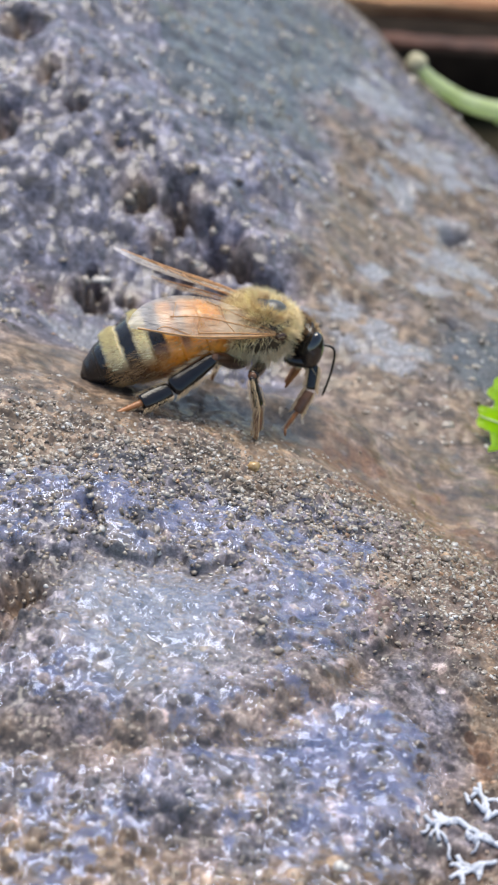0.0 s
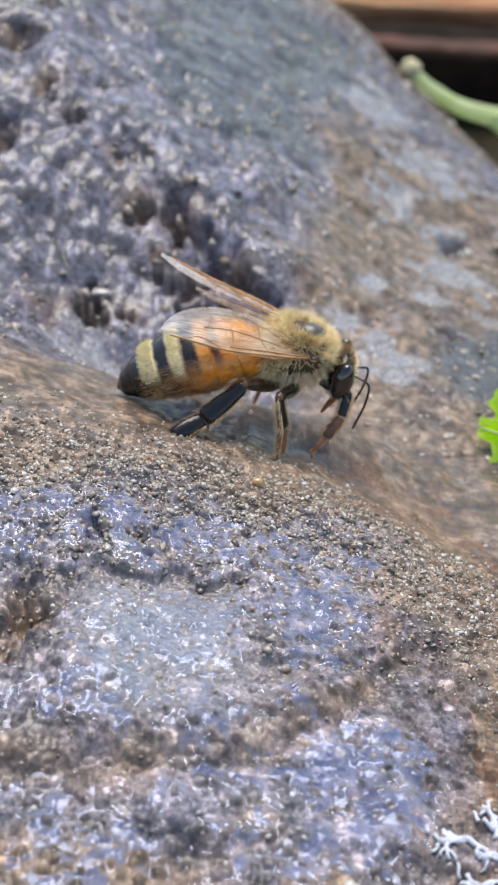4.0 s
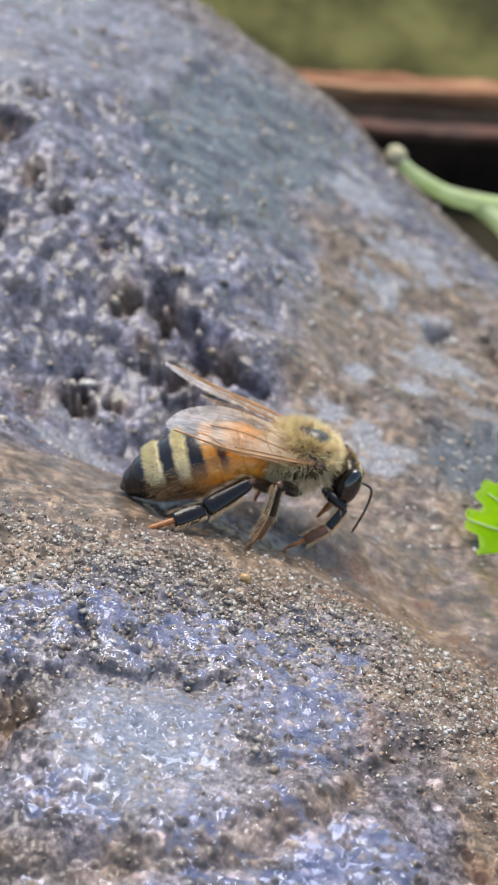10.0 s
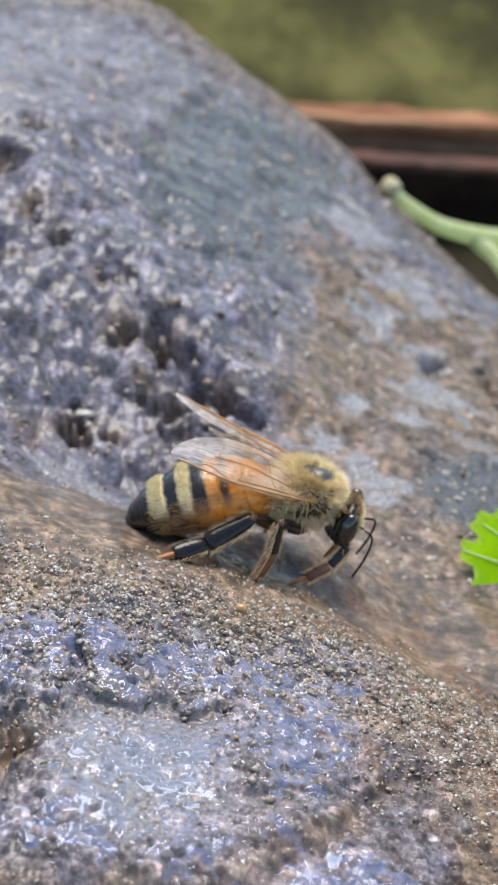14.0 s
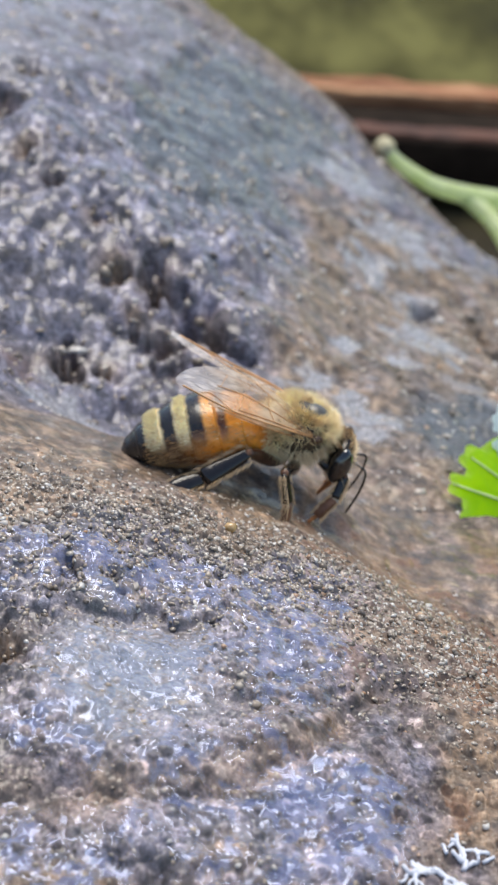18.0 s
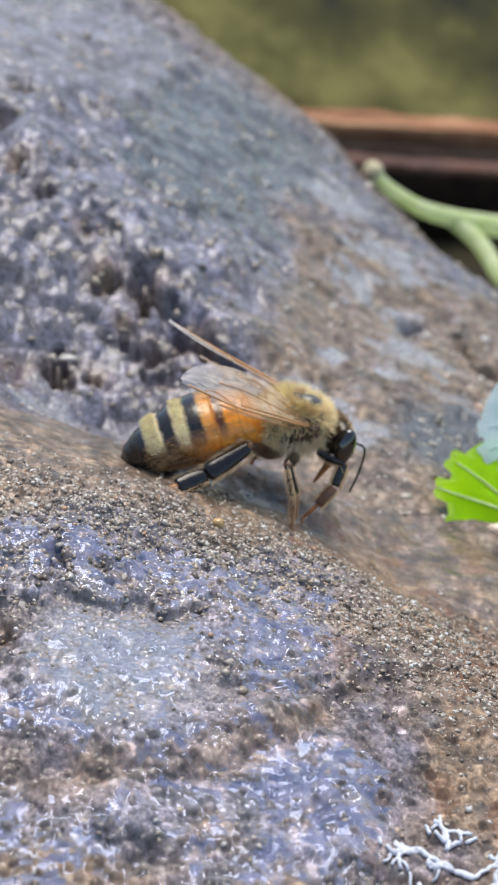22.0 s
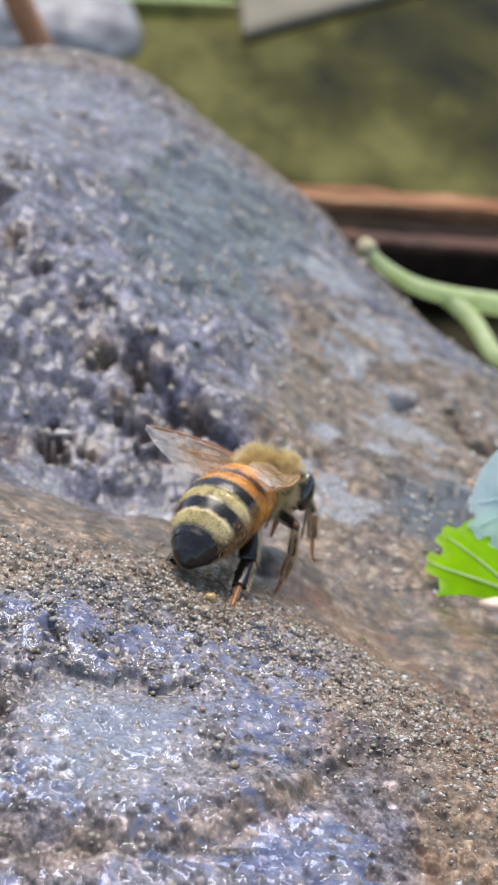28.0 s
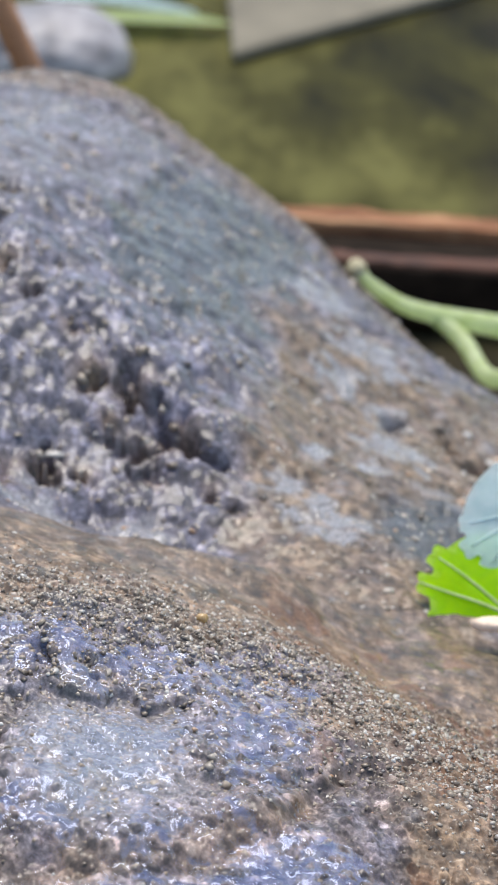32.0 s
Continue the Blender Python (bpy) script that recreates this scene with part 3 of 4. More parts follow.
def lumpy(cx, cy, cz, rx, ry, rz, rough=0.15, seed=1, subdivisions=4):
    bm = bmesh.new()
    bmesh.ops.create_icosphere(bm, subdivisions=subdivisions, radius=1.0)
    for v in bm.verts:
        v.co *= 1 + rough * noise.noise(v.co * 1.3 + Vector((seed, 0, 0))) + 0.4 * rough * noise.noise(v.co * 4 + Vector((0, seed, 0)))
        v.co = Vector((cx + v.co.x * rx, cy + v.co.y * ry, cz + v.co.z * rz)) * MM
    return bm


FLOOR = -46
tagged(new("ground", mesh_of(box(0, 400, FLOOR - 5, 60000, 60000, 10), "ground", GROUND)), "olive mossy ground out of focus", "ground", kind="structure")
for y, z, h, d, mat in ((152, -40.0, 2.4, 5, WOOD), (141, -40.9, 1.8, 3, RED_WOOD)):
    bm = box(0, 0, 0, 260, d, h, 0.5)
    bmesh.ops.subdivide_edges(bm, edges=[e for e in bm.edges if e.calc_length() > 0.1], cuts=220)
    for v in bm.verts:  # splintered faces and edges
        v.co.z += 0.45 * MM * noise.noise(v.co * 160 + Vector((0, y, 0))) + 0.25 * MM * noise.noise(v.co * 700)
    ob = new("wooden_plank", mesh_of(bm, "wooden_plank", mat))
    ob.matrix_world = pose(90 * MM, y * MM, z * MM, 0, 3.5, 0)
    tagged(ob, "weathered reddish wooden plank behind the rock", "plank", "planks behind the rock")
# added block: its near-black colour stands in for shade between and below the planks
ob = new("gap_filler", mesh_of(box(0, 0, 0, 270, 16, 8, 0.8), "gap_filler", GAP_BLACK))
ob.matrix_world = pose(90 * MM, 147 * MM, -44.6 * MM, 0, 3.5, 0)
tagged(ob, "near-black filler added for the dark gap under the reddish planks", "beam")
bm = bmesh.new()
low, high = ([bm.verts.new(Vector((x, y, FLOOR + z)) * MM) for x, y in ((2.4, 259.4), (192, 456), (190, 640), (-2, 470))] for z in (0.2, 2.7))
bm.faces.new(low[::-1])
bm.faces.new(high)
for k in range(4):
    bm.faces.new((low[k], low[(k + 1) % 4], high[(k + 1) % 4], high[k]))
bmesh.ops.bevel(bm, geom=bm.edges[:], offset=1 * MM, segments=3, profile=0.6, affect="EDGES")
ob = new("slab", mesh_of(bm, "slab", SLAB))
tagged(ob, "pale grey-brown stone slab out of focus", "slab")
ob = new("stone", mesh_of(lumpy(-31, 258, FLOOR + 3, 16, 14, 8, 0.15, 3), "stone", STONE))
tagged(ob, "pale lilac-grey stone out of focus behind the rock", "stone", "stones behind the rock")
ob = new("stone", mesh_of(lumpy(-56, 270, FLOOR + 3, 18, 14, 9, 0.15, 5), "stone", STONE))
tagged(ob, "pale lilac-grey stone out of focus behind the rock", "stone", "stones behind the rock")

twig = thing("twig", "orange-brown twig leaning behind the rock", "twig")
part("shaft", tube(spline([(-19, 148, -46), (-20.4, 149, -26), (-22.1, 150, -17.8), (-26.3, 150, -7.3), (-30, 151, 3)]), 1.7), TWIG, twig)


def frond(points, width, mat, name):
    """A long blade with a raised midrib and a slight fold."""
    bm = bmesh.new()
    path = spline(points, 10)
    rows = []
    for i, p in enumerate(path):
        s = i / (len(path) - 1)
        d = (path[min(i + 1, len(path) - 1)] - path[max(i - 1, 0)]).normalized()
        side = d.cross(Vector((0, 0, 1))).normalized()
        w = width * (math.sin(math.pi * (0.06 + 0.92 * s)) ** 0.7)
        rows.append([bm.verts.new((p + side * w * k + Vector((0, 0, 0.25 * w * abs(k)))) * MM) for k in (-1, -0.5, 0, 0.5, 1)])
    for a, b in zip(rows, rows[1:]):
        for k in range(4):
            bm.faces.new((a[k], a[k + 1], b[k + 1], b[k]))
    bmesh.ops.solidify(bm, geom=bm.faces[:], thickness=0.3 * MM)
    return bm


grass = thing("grass_blade", "pale green blade lying out of focus behind the rock", "grass")
part("blade", frond([(-50, 285, FLOOR + 2), (-20, 282, FLOOR + 2), (2, 280, FLOOR + 2)], 5, STEM, "blade"), STEM, grass)
blade = thing("grass_blade", "pale blue-green blade lying out of focus behind the rock", "grass")
part("blade", frond([(-36, 296, FLOOR + 3), (-22, 292, FLOOR + 3), (-4, 287, FLOOR + 2)], 4, PALE_LEAF, "blade"), PALE_LEAF, blade)

# the stem over the rock's shoulder
stem = thing("plant_stem", "pale green forked plant stem lying over the rock", "stem")


def over_rock(points, lift):
    return spline([(x, y, float(base_height(np.array(float(x)), np.array(float(y)))) + lift + extra) for x, y, extra in points])


part("stalk", tube(over_rock([(14.0, 85, 0.2), (15.4, 84.5, 0.4), (18.0, 83.6, 1.5), (20.8, 83.2, 3.4), (23.4, 83, 5.3), (27, 83, 7.8), (34, 83, 11.4)], 1.5),
                   [0.6 + 0.013 * k for k in range(49)]), STEM, stem)
part("branch", tube(over_rock([(21.4, 83.2, 3.8), (23.6, 80.5, 3.6), (25.2, 75, 1.2), (26.2, 67, 1.0)], 1.3), 0.85), STEM, stem)
bud = over_rock([(13.6, 85.2, 0), (13.7, 85.2, 0)], 1.7)[0]
part("bud", lumpy(bud.x, bud.y, bud.z, 1.0, 0.95, 1.0, 0.2, 4, 3), BUD, stem, "dry brownish stem end")


def toothed(name, centre, ax, ay, lobes, mat, parent, curl=0.5, label=""):
    """A thin cupped leaf: lobes are (angle, reach, half-width) round the centre, on the axes ax, ay."""
    bm = bmesh.new()
    c, ax, ay = Vector(centre), Vector(ax).normalized(), Vector(ay).normalized()
    n = ax.cross(ay).normalized()
    rings = []
    steps = 220
    for ring in range(0, 9):
        row = []
        for k in range(steps):
            a = 360 * k / steps
            r = 0.78 * max(reach for _, reach, _ in lobes)
            for ang, reach, half in lobes:
                off = abs((a - ang + 180) % 360 - 180) / half
                if off < 1:
                    tooth = 1 - 0.13 * (math.floor(off * 2.6) - off * 2.6 + 1)
                    r = max(r, reach * (1 - off ** 1.6 * 0.55) * tooth)
            r *= (ring + 0.02) / 8
            u, v = r * math.cos(radians(a)), r * math.sin(radians(a))
            lift = -curl * 0.03 * r * r + 0.12 * math.sin(4 * radians(a) + r)
            row.append(bm.verts.new((c + ax * u + ay * v + n * lift) * MM))
        rings.append(row)
    for a, b in zip(rings, rings[1:]):
        for k in range(steps):
            bm.faces.new((a[k], a[(k + 1) % steps], b[(k + 1) % steps], b[k]))
    bmesh.ops.solidify(bm, geom=bm.faces[:], thickness=0.09 * MM)
    return part(name, bm, mat, parent, label)


def leaf_veins(parent, centre, ax, ay, ways, mat, curl):
    c, ax, ay = Vector(centre), Vector(ax).normalized(), Vector(ay).normalized()
    n = ax.cross(ay).normalized()
    for ang, reach in ways:
        pts = []
        for k in range(7):
            r = reach * k / 6
            u, v = r * math.cos(radians(ang)), r * math.sin(radians(ang))
            pts.append(c + ax * u + ay * v + n * (0.05 - curl * 0.03 * r * r + 0.12 * math.sin(4 * radians(ang) + r)))
        part("vein", tube(pts, [0.13 - 0.014 * k for k in range(7)], 6), mat, parent)


LEAF_AXES, PALE_AXES = ((1, -0.1, -0.25), (0, 0.75, 0.66)), ((1, 0.1, -0.1), (0.25, 0.75, 0.66))
leaf = thing("leaf", "bright green toothed leaf lying on the wet rock", "leaf")
toothed("blade", (19.4, 13.4, -9.9), *LEAF_AXES, [(150, 6.9, 20), (172, 7.1, 18), (196, 6.5, 17), (216, 6.4, 20), (258, 5.0, 34), (120, 5.4, 30), (60, 4, 50), (0, 4, 40), (310, 4, 40)], LEAF, leaf)
leaf_veins(leaf, (19.4, 13.4, -9.9), *LEAF_AXES, [(150, 5.6), (172, 6.2), (196, 5.4), (216, 5.2)], STEM, 0.5)
pale = thing("leaf", "pale blue-white leaf underside over the green leaf", "leaf")
toothed("blade", (20.6, 19.0, -5.2), *PALE_AXES, [(220, 5.4, 24), (196, 5.0, 22), (246, 5.2, 24), (172, 4.4, 24), (120, 4.5, 40), (70, 5, 50), (0, 4, 50), (300, 3.6, 40)], PALE_LEAF, pale, 0.3)
leaf_veins(pale, (20.6, 19.0, -5.2), *PALE_AXES, [(220, 4.2), (196, 3.8), (246, 4.0)], PALE_LEAF, 0.3)
flake = thing("dry_flake", "dry pinkish-white plant flake on the rock", "flake")
part("scale", lumpy(17.9, 10.6, -8.6, 1.7, 0.7, 0.4, 0.2, 7, 3), FLAKE, flake)


# white crust on the near edge of the shelf
def lichen_branches(seed, x, y, heading, reach, parent):
    rng = random.Random(seed)

    def grow(x, y, a, left, width, depth):
        pts = []
        while left > 0:
            pts.append((x, y, float(rock_height(np.array(x), np.array(y))) + 0.12))
            x, y, left = x + 0.22 * math.cos(a), y + 0.22 * math.sin(a), left - 0.22
            a += rng.uniform(-0.45, 0.45)
            if depth < 2 and rng.random() < 0.42:
                grow(x, y, a + rng.choice((-1, 1)) * rng.uniform(0.5, 1.1), rng.uniform(0.4, 1.0), width * 0.8, depth + 1)
        if len(pts) > 1:
            part("branch", tube(pts, [width * rng.uniform(0.75, 1.25) for _ in pts], 8, 0.7), LICHEN, parent)

    grow(x, y, heading, reach, 0.14, 0)


lichen = thing("lichen", "white branching crust on the wet rock", "lichen")
for k, (x, y, a, r) in enumerate(((11.2, -26.6, 2.0, 2.2), (11.2, -26.6, 1.0, 2.6), (11.6, -27.4, 0.2, 1.8), (10.4, -27.2, 2.6, 1.8), (12.4, -25.4, 1.3, 1.8), (9.8, -25.6, 2.2, 1.4), (10.2, -24.6, 1.2, 1.4), (8.9, -24.9, 2.9, 1.2))):
    lichen_branches(20 + k, x, y, a, r, lichen)
part("crust", lumpy(12.6, -28.6, float(rock_height(np.array(12.6), np.array(-28.6))) + 0.1, 1.5, 1.6, 0.45, 0.3, 9), LICHEN, lichen)
grit = thing("pebble", "single ochre-yellow grain on the rock ridge", "grain")
part("grain", lumpy(-0.1, -1.4, float(rock_height(np.array(-0.1), np.array(-1.4))) + 0.16, 0.36, 0.3, 0.28, 0.25, 5, 2), PEBBLE, grit)


# ---- the bee ----
FUR = plain("tan_fur", (0.97, 0.66, 0.38), 0.7, 0.35, 2.0)
PALE_FUR = plain("pale_fur", (0.84, 0.62, 0.38), 0.7, 0.3, 2.0)
CREAM_FUR = plain("cream_fur", (0.92, 0.78, 0.5), 0.7, 0.2, 2.0)
LEG_FUR = plain("leg_fur", (0.66, 0.46, 0.26), 0.7, 0.3, 2.0)
SIDE_FUR = plain("side_fur", (0.42, 0.24, 0.1), 0.6, 0.4, 1.5)
SKIN = plain("dark_thorax", (0.05, 0.035, 0.02), 0.45, 0.4, 1.5, 0.03)
BLACK = plain("black_chitin", (0.011, 0.008, 0.007), 0.16, 0.4, 2.0, 0.02, Specular_IOR_Level=0.5)
BROWN = plain("brown_chitin", (0.06, 0.025, 0.012), 0.3, 0.4, 2.0, 0.01)
AMBER = plain("amber_chitin", (0.33, 0.125, 0.04), 0.32, 0.5, 2.0)
RUSSET = plain("russet_chitin", (0.17, 0.075, 0.035), 0.3, 0.5, 1.2)
EYE = plain("compound_eye", (0.008, 0.007, 0.007), 0.12, 0.3, 6.0, 0.005, Coat_Weight=1.0)
BALD = plain("bald_back", (0.09, 0.085, 0.075), 0.3, 0.3, 1.5, 0.02)


def abdomen_material():
    m, n, l, b = material("banded_abdomen")
    v = mm_coords(n, l)
    s, w = attribute(n, "along"), attribute(n, "back")
    fray = n.new("ShaderNodeMapping")  # streaks along the body fray the bands' edges
    fray.inputs["Scale"].default_value = (0.5, 6, 6)
    l.new(v, fray.inputs["Vector"])
    wob, frayed = n.new("ShaderNodeMath"), n.new("ShaderNodeMath")
    for node, f, base, amount in ((wob, noise_node(n, l, 1.6, 4, 0.6, v), s, 0.035), (frayed, noise_node(n, l, 1.0, 3, 0.7, fray.outputs[0]), wob.outputs[0], 0.03)):
        node.operation = "MULTIPLY_ADD"
        node.inputs[1].default_value = amount
        l.new(f, node.inputs[0])
        l.new(base, node.inputs[2])
    black, orange, amber, cream = (0.013, 0.01, 0.009), (0.74, 0.27, 0.03), (0.64, 0.2, 0.02), (0.76, 0.6, 0.33)
    brown = (0.13, 0.05, 0.022)
    top = ramp(n, l, frayed.outputs[0], [(0.02, (0.5, 0.25, 0.07)), (0.13, orange), (0.3, orange), (0.325, brown), (0.36, brown), (0.385, orange), (0.45, (0.55, 0.25, 0.06)), (0.475, black), (0.545, black),
                                         (0.575, cream), (0.63, cream), (0.66, black), (0.725, black), (0.75, cream), (0.82, cream), (0.86, black), (1.0, black)])
    side = ramp(n, l, frayed.outputs[0], [(0.02, amber), (0.2, orange), (0.44, amber), (0.56, (0.36, 0.14, 0.035)), (0.66, (0.12, 0.055, 0.025)), (0.76, (0.16, 0.09, 0.045)), (0.83, black), (1.0, black)])
    mix = ramp(n, l, w, [(0.5, (0, 0, 0)), (0.78, (1, 1, 1))])
    blotch = ramp(n, l, noise_node(n, l, 1.1, 5, 0.65, v, 0.8), [(0.33, (0.5, 0.42, 0.36)), (0.5, (1, 1, 1)), (0.68, (1.25, 1.3, 1.4))])
    l.new(mixed(n, l, 1.0, mixed(n, l, mix, side, top), blotch, "MULTIPLY"), b.inputs["Base Color"])
    l.new(ramp(n, l, noise_node(n, l, 3.0, 4, 0.6, v), [(0.35, (0.22, 0.22, 0.22)), (0.65, (0.46, 0.46, 0.46))]), b.inputs["Roughness"])
    b.inputs["Specular IOR Level"].default_value = 0.35
    b.inputs["Subsurface Weight"].default_value = 0.15
    b.inputs["Subsurface Radius"].default_value = (0.5 * MM, 0.2 * MM, 0.05 * MM)
    b.inputs["Subsurface Scale"].default_value = 1.0
    b.inputs["Coat Weight"].default_value = 0.45
    b.inputs["Coat Roughness"].default_value = 0.12
    bumped(n, l, b, noise_node(n, l, 7, 4, 0.65, v), 0.45, 0.025 * MM)
    return m


def wing_material():
    m, n, l, b = material("wing_membrane")
    v = mm_coords(n, l)
    cloud = noise_node(n, l, 0.5, 3, 0.6, v)
    out = n.new("ShaderNodeSeparateXYZ")
    l.new(v, out.inputs[0])
    tip = n.new("ShaderNodeMapRange")  # the blade runs along local x
    tip.inputs["From Min"].default_value, tip.inputs["From Max"].default_value = 4.5, 8.5
    l.new(out.outputs[0], tip.inputs["Value"])
    tan = ramp(n, l, cloud, [(0.35, (0.5, 0.32, 0.18)), (0.65, (0.78, 0.6, 0.42))])
    l.new(mixed(n, l, tip.outputs[0], tan, (0.8, 0.74, 0.72)), b.inputs["Base Color"])
    b.inputs["Roughness"].default_value = 0.16
    l.new(ramp(n, l, cloud, [(0.3, (0.32, 0.32, 0.32)), (0.7, (0.55, 0.55, 0.55))]), b.inputs["Alpha"])
    b.inputs["IOR"].default_value = 1.42
    fold = n.new("ShaderNodeMapping")
    fold.inputs["Scale"].default_value = (0.6, 3.0, 1)
    l.new(v, fold.inputs["Vector"])
    bumped(n, l, b, noise_node(n, l, 1.2, 4, 0.6, fold.outputs[0]), 1.0, 0.3 * MM)
    return m


BANDS = abdomen_material()
MEMBRANE = wing_material()
VEIN = plain("wing_vein", (0.5, 0.26, 0.11), 0.4, 0.3, 1.0)


def ball(cx, cy, cz, rx, ry, rz, u=32, v=20):
    bm = bmesh.new()
    bmesh.ops.create_uvsphere(bm, u_segments=u, v_segments=v, radius=1.0)
    for p in bm.verts:
        p.co = Vector((cx + p.co.x * rx, cy + p.co.y * ry, cz + p.co.z * rz)) * MM
    return bm


def hair_mesh(name, roots, mat, parent, label=""):
    """Thin curved hairs: roots are (place, direction, length, width)."""
    co, faces = [], []
    for p, d, length, width in roots:
        side = d.orthogonal().normalized() * width
        other = d.cross(side).normalized() * width
        i = len(co)
        droop = Vector((-0.12, 0, -0.1)) * length
        mid = p + d * length * 0.55 + droop * 0.35
        co += [(p + side) * MM, (p - side * 0.5 + other * 0.87) * MM, (p - side * 0.5 - other * 0.87) * MM,
               (mid + side * 0.7) * MM, (mid - side * 0.35 + other * 0.6) * MM, (mid - side * 0.35 - other * 0.6) * MM, (p + d * length + droop) * MM]
        for a, b in ((0, 1), (1, 2), (2, 0)):
            faces += [(i + a, i + b, i + 3 + b, i + 3 + a), (i + 3 + a, i + 3 + b, i + 6)]
    me = bpy.data.meshes.new(name)
    me.from_pydata([c[:] for c in co], [], faces)
    me.materials.append(mat)
    ob = new(name, me)
    ob.parent = parent
    if label:
        tagged(ob, label)
    return ob


def fur_on_ball(rng, count, centre, radii, length, wanted, lean=(0, 0, 0), width=0.022):
    out = []
    while len(out) < count:
        d = Vector((rng.gauss(0, 1), rng.gauss(0, 1), rng.gauss(0, 1))).normalized()
        if not wanted(d, rng):
            continue
        p = Vector(centre) + Vector((d.x * radii[0], d.y * radii[1], d.z * radii[2]))
        aim = (d + Vector(lean) + Vector((rng.gauss(0, 0.28), rng.gauss(0, 0.28), rng.gauss(0, 0.28)))).normalized()
        out.append((p, aim, length * rng.uniform(0.55, 1.25), width))
    return out


ABDOMEN = [(0.0, 0.75), (0.05, 1.25), (0.14, 1.66), (0.28, 1.9), (0.45, 1.97), (0.6, 1.84), (0.74, 1.52), (0.86, 1.14), (0.95, 0.7), (1.0, 0.14)]


def abdomen_radius(s):
    for (a, ra), (b, rb) in zip(ABDOMEN, ABDOMEN[1:]):
        if s <= b:
            t = (s - a) / (b - a)
            t = t * t * (3 - 2 * t) * 0.5 + t * 0.5
            return ra + (rb - ra) * t
    return 0.1


def abdomen_axis(s):
    return Vector((-1.5 - 8.35 * s, 0, 4.05 + 0.4 * math.sin(math.pi * s) - 2.1 * s ** 1.25))


LEAN = 0.3  # the rings stand square to the drooping axis


def tergite(parent, s0, s1):
    bm = bmesh.new()
    along_layer, back_layer = bm.verts.layers.float.new("along"), bm.verts.layers.float.new("back")
    rings, sides, rows = [], 40, 12
    for i in range(rows + 1):
        f = i / rows
        s = s0 + (s1 - s0) * f
        flare = 1.0 + 0.035 * f - 0.03 * (f > 0.95)
        r = abdomen_radius(min(s, 1.0)) * flare
        c = abdomen_axis(min(s, 1.0))
        ring = []
        for k in range(sides):
            a = 2 * math.pi * k / sides
            up = math.cos(a) * r * (0.97 if math.cos(a) > 0 else 0.9)
            v = bm.verts.new((c + Vector((-LEAN * up, math.sin(a) * r * 1.14, up))) * MM)
            v[along_layer], v[back_layer] = s, 0.5 + 0.5 * math.cos(a)
            ring.append(v)
        rings.append(ring)
    for a, b in zip(rings, rings[1:]):
        for k in range(sides):
            bm.faces.new((a[k], b[k], b[(k + 1) % sides], a[(k + 1) % sides]))
    bm.faces.new(rings[0])
    bm.faces.new(rings[-1][::-1])
    return part("tergite", bm, BANDS, parent)


def wing_outline(s, width):
    lead = 0.12 * width * math.sin(math.pi * s)
    trail = -width * (math.sin(math.pi * min(1, s ** 0.85 * 0.97 + 0.02)) ** 0.62) * (0.45 + 0.6 * s)
    return lead, trail


def make_wing(name, parent, length, width, side, veins):
    """The blade runs along local x, its leading edge on the outer side."""
    bm = bmesh.new()
    rows = []
    for i in range(33):
        s = i / 32
        lead, trail = wing_outline(s, width)
        rows.append([bm.verts.new(Vector((s * length, -side * (lead + (trail - lead) * k / 6), 0.08 * math.sin(6 * s + k))) * MM) for k in range(7)])
    for a, b in zip(rows, rows[1:]):
        for k in range(6):
            bm.faces.new((a[k], a[k + 1], b[k + 1], b[k]))
    bmesh.ops.remove_doubles(bm, verts=bm.verts, dist=0.001 * MM)
    wing = part(name, bm, MEMBRANE, parent)
    for path, radius in veins:
        pts = []
        for s, f in path:
            lead, trail = wing_outline(s, width)
            pts.append((s * length, -side * (lead + (trail - lead) * f), 0.02 + 0.08 * math.sin(6 * s + 6 * f)))
        part("vein", tube(spline(pts, 5), radius * 0.9, 6), VEIN, wing)
    return wing


FORE_VEINS = [([(0, 0), (0.3, 0.0), (0.6, 0.0), (0.95, 0.05)], 0.06), ([(0.02, 0.1), (0.3, 0.12), (0.55, 0.1)], 0.045), ([(0.02, 0.2), (0.25, 0.45), (0.5, 0.5), (0.72, 0.45)], 0.035),
              ([(0.02, 0.3), (0.2, 0.75), (0.45, 0.9)], 0.03), ([(0.3, 0.12), (0.34, 0.5), (0.36, 0.85)], 0.025), ([(0.55, 0.1), (0.52, 0.5)], 0.025), ([(0.6, 0.02), (0.75, 0.2), (0.82, 0.1)], 0.025), ([(0.7, 0.45), (0.66, 0.8)], 0.022)]
HIND_VEINS = [([(0, 0), (0.4, 0.0), (0.9, 0.1)], 0.04), ([(0.02, 0.2), (0.3, 0.5), (0.6, 0.6)], 0.028)]

LEGS = {  # coxa, knee, tibia end, tarsus, foot, widths of femur, tibia, tarsus
    "hind": ((-1.0, 0.8, 2.2), (-2.9, 2.5, 3.75), (-5.4, 3.4, 2.65), (-7.2, 4.1, 2.4), (-8.5, 4.6, 2.3), (0.32, 0.64, 0.52)),
    "mid": ((0.0, 0.9, 2.1), (-1.5, 3.0, 3.85), (-2.0, 3.6, 2.3), (-2.7, 3.9, 1.1), (-3.5, 4.15, 0.3), (0.32, 0.66, 0.44)),
    "fore": ((1.3, 0.8, 2.3), (2.4, 1.8, 1.5), (1.5, 2.3, 0.6), (0.2, 2.5, -0.1), (-0.8, 2.6, -0.5), (0.28, 0.42, 0.34)),
}


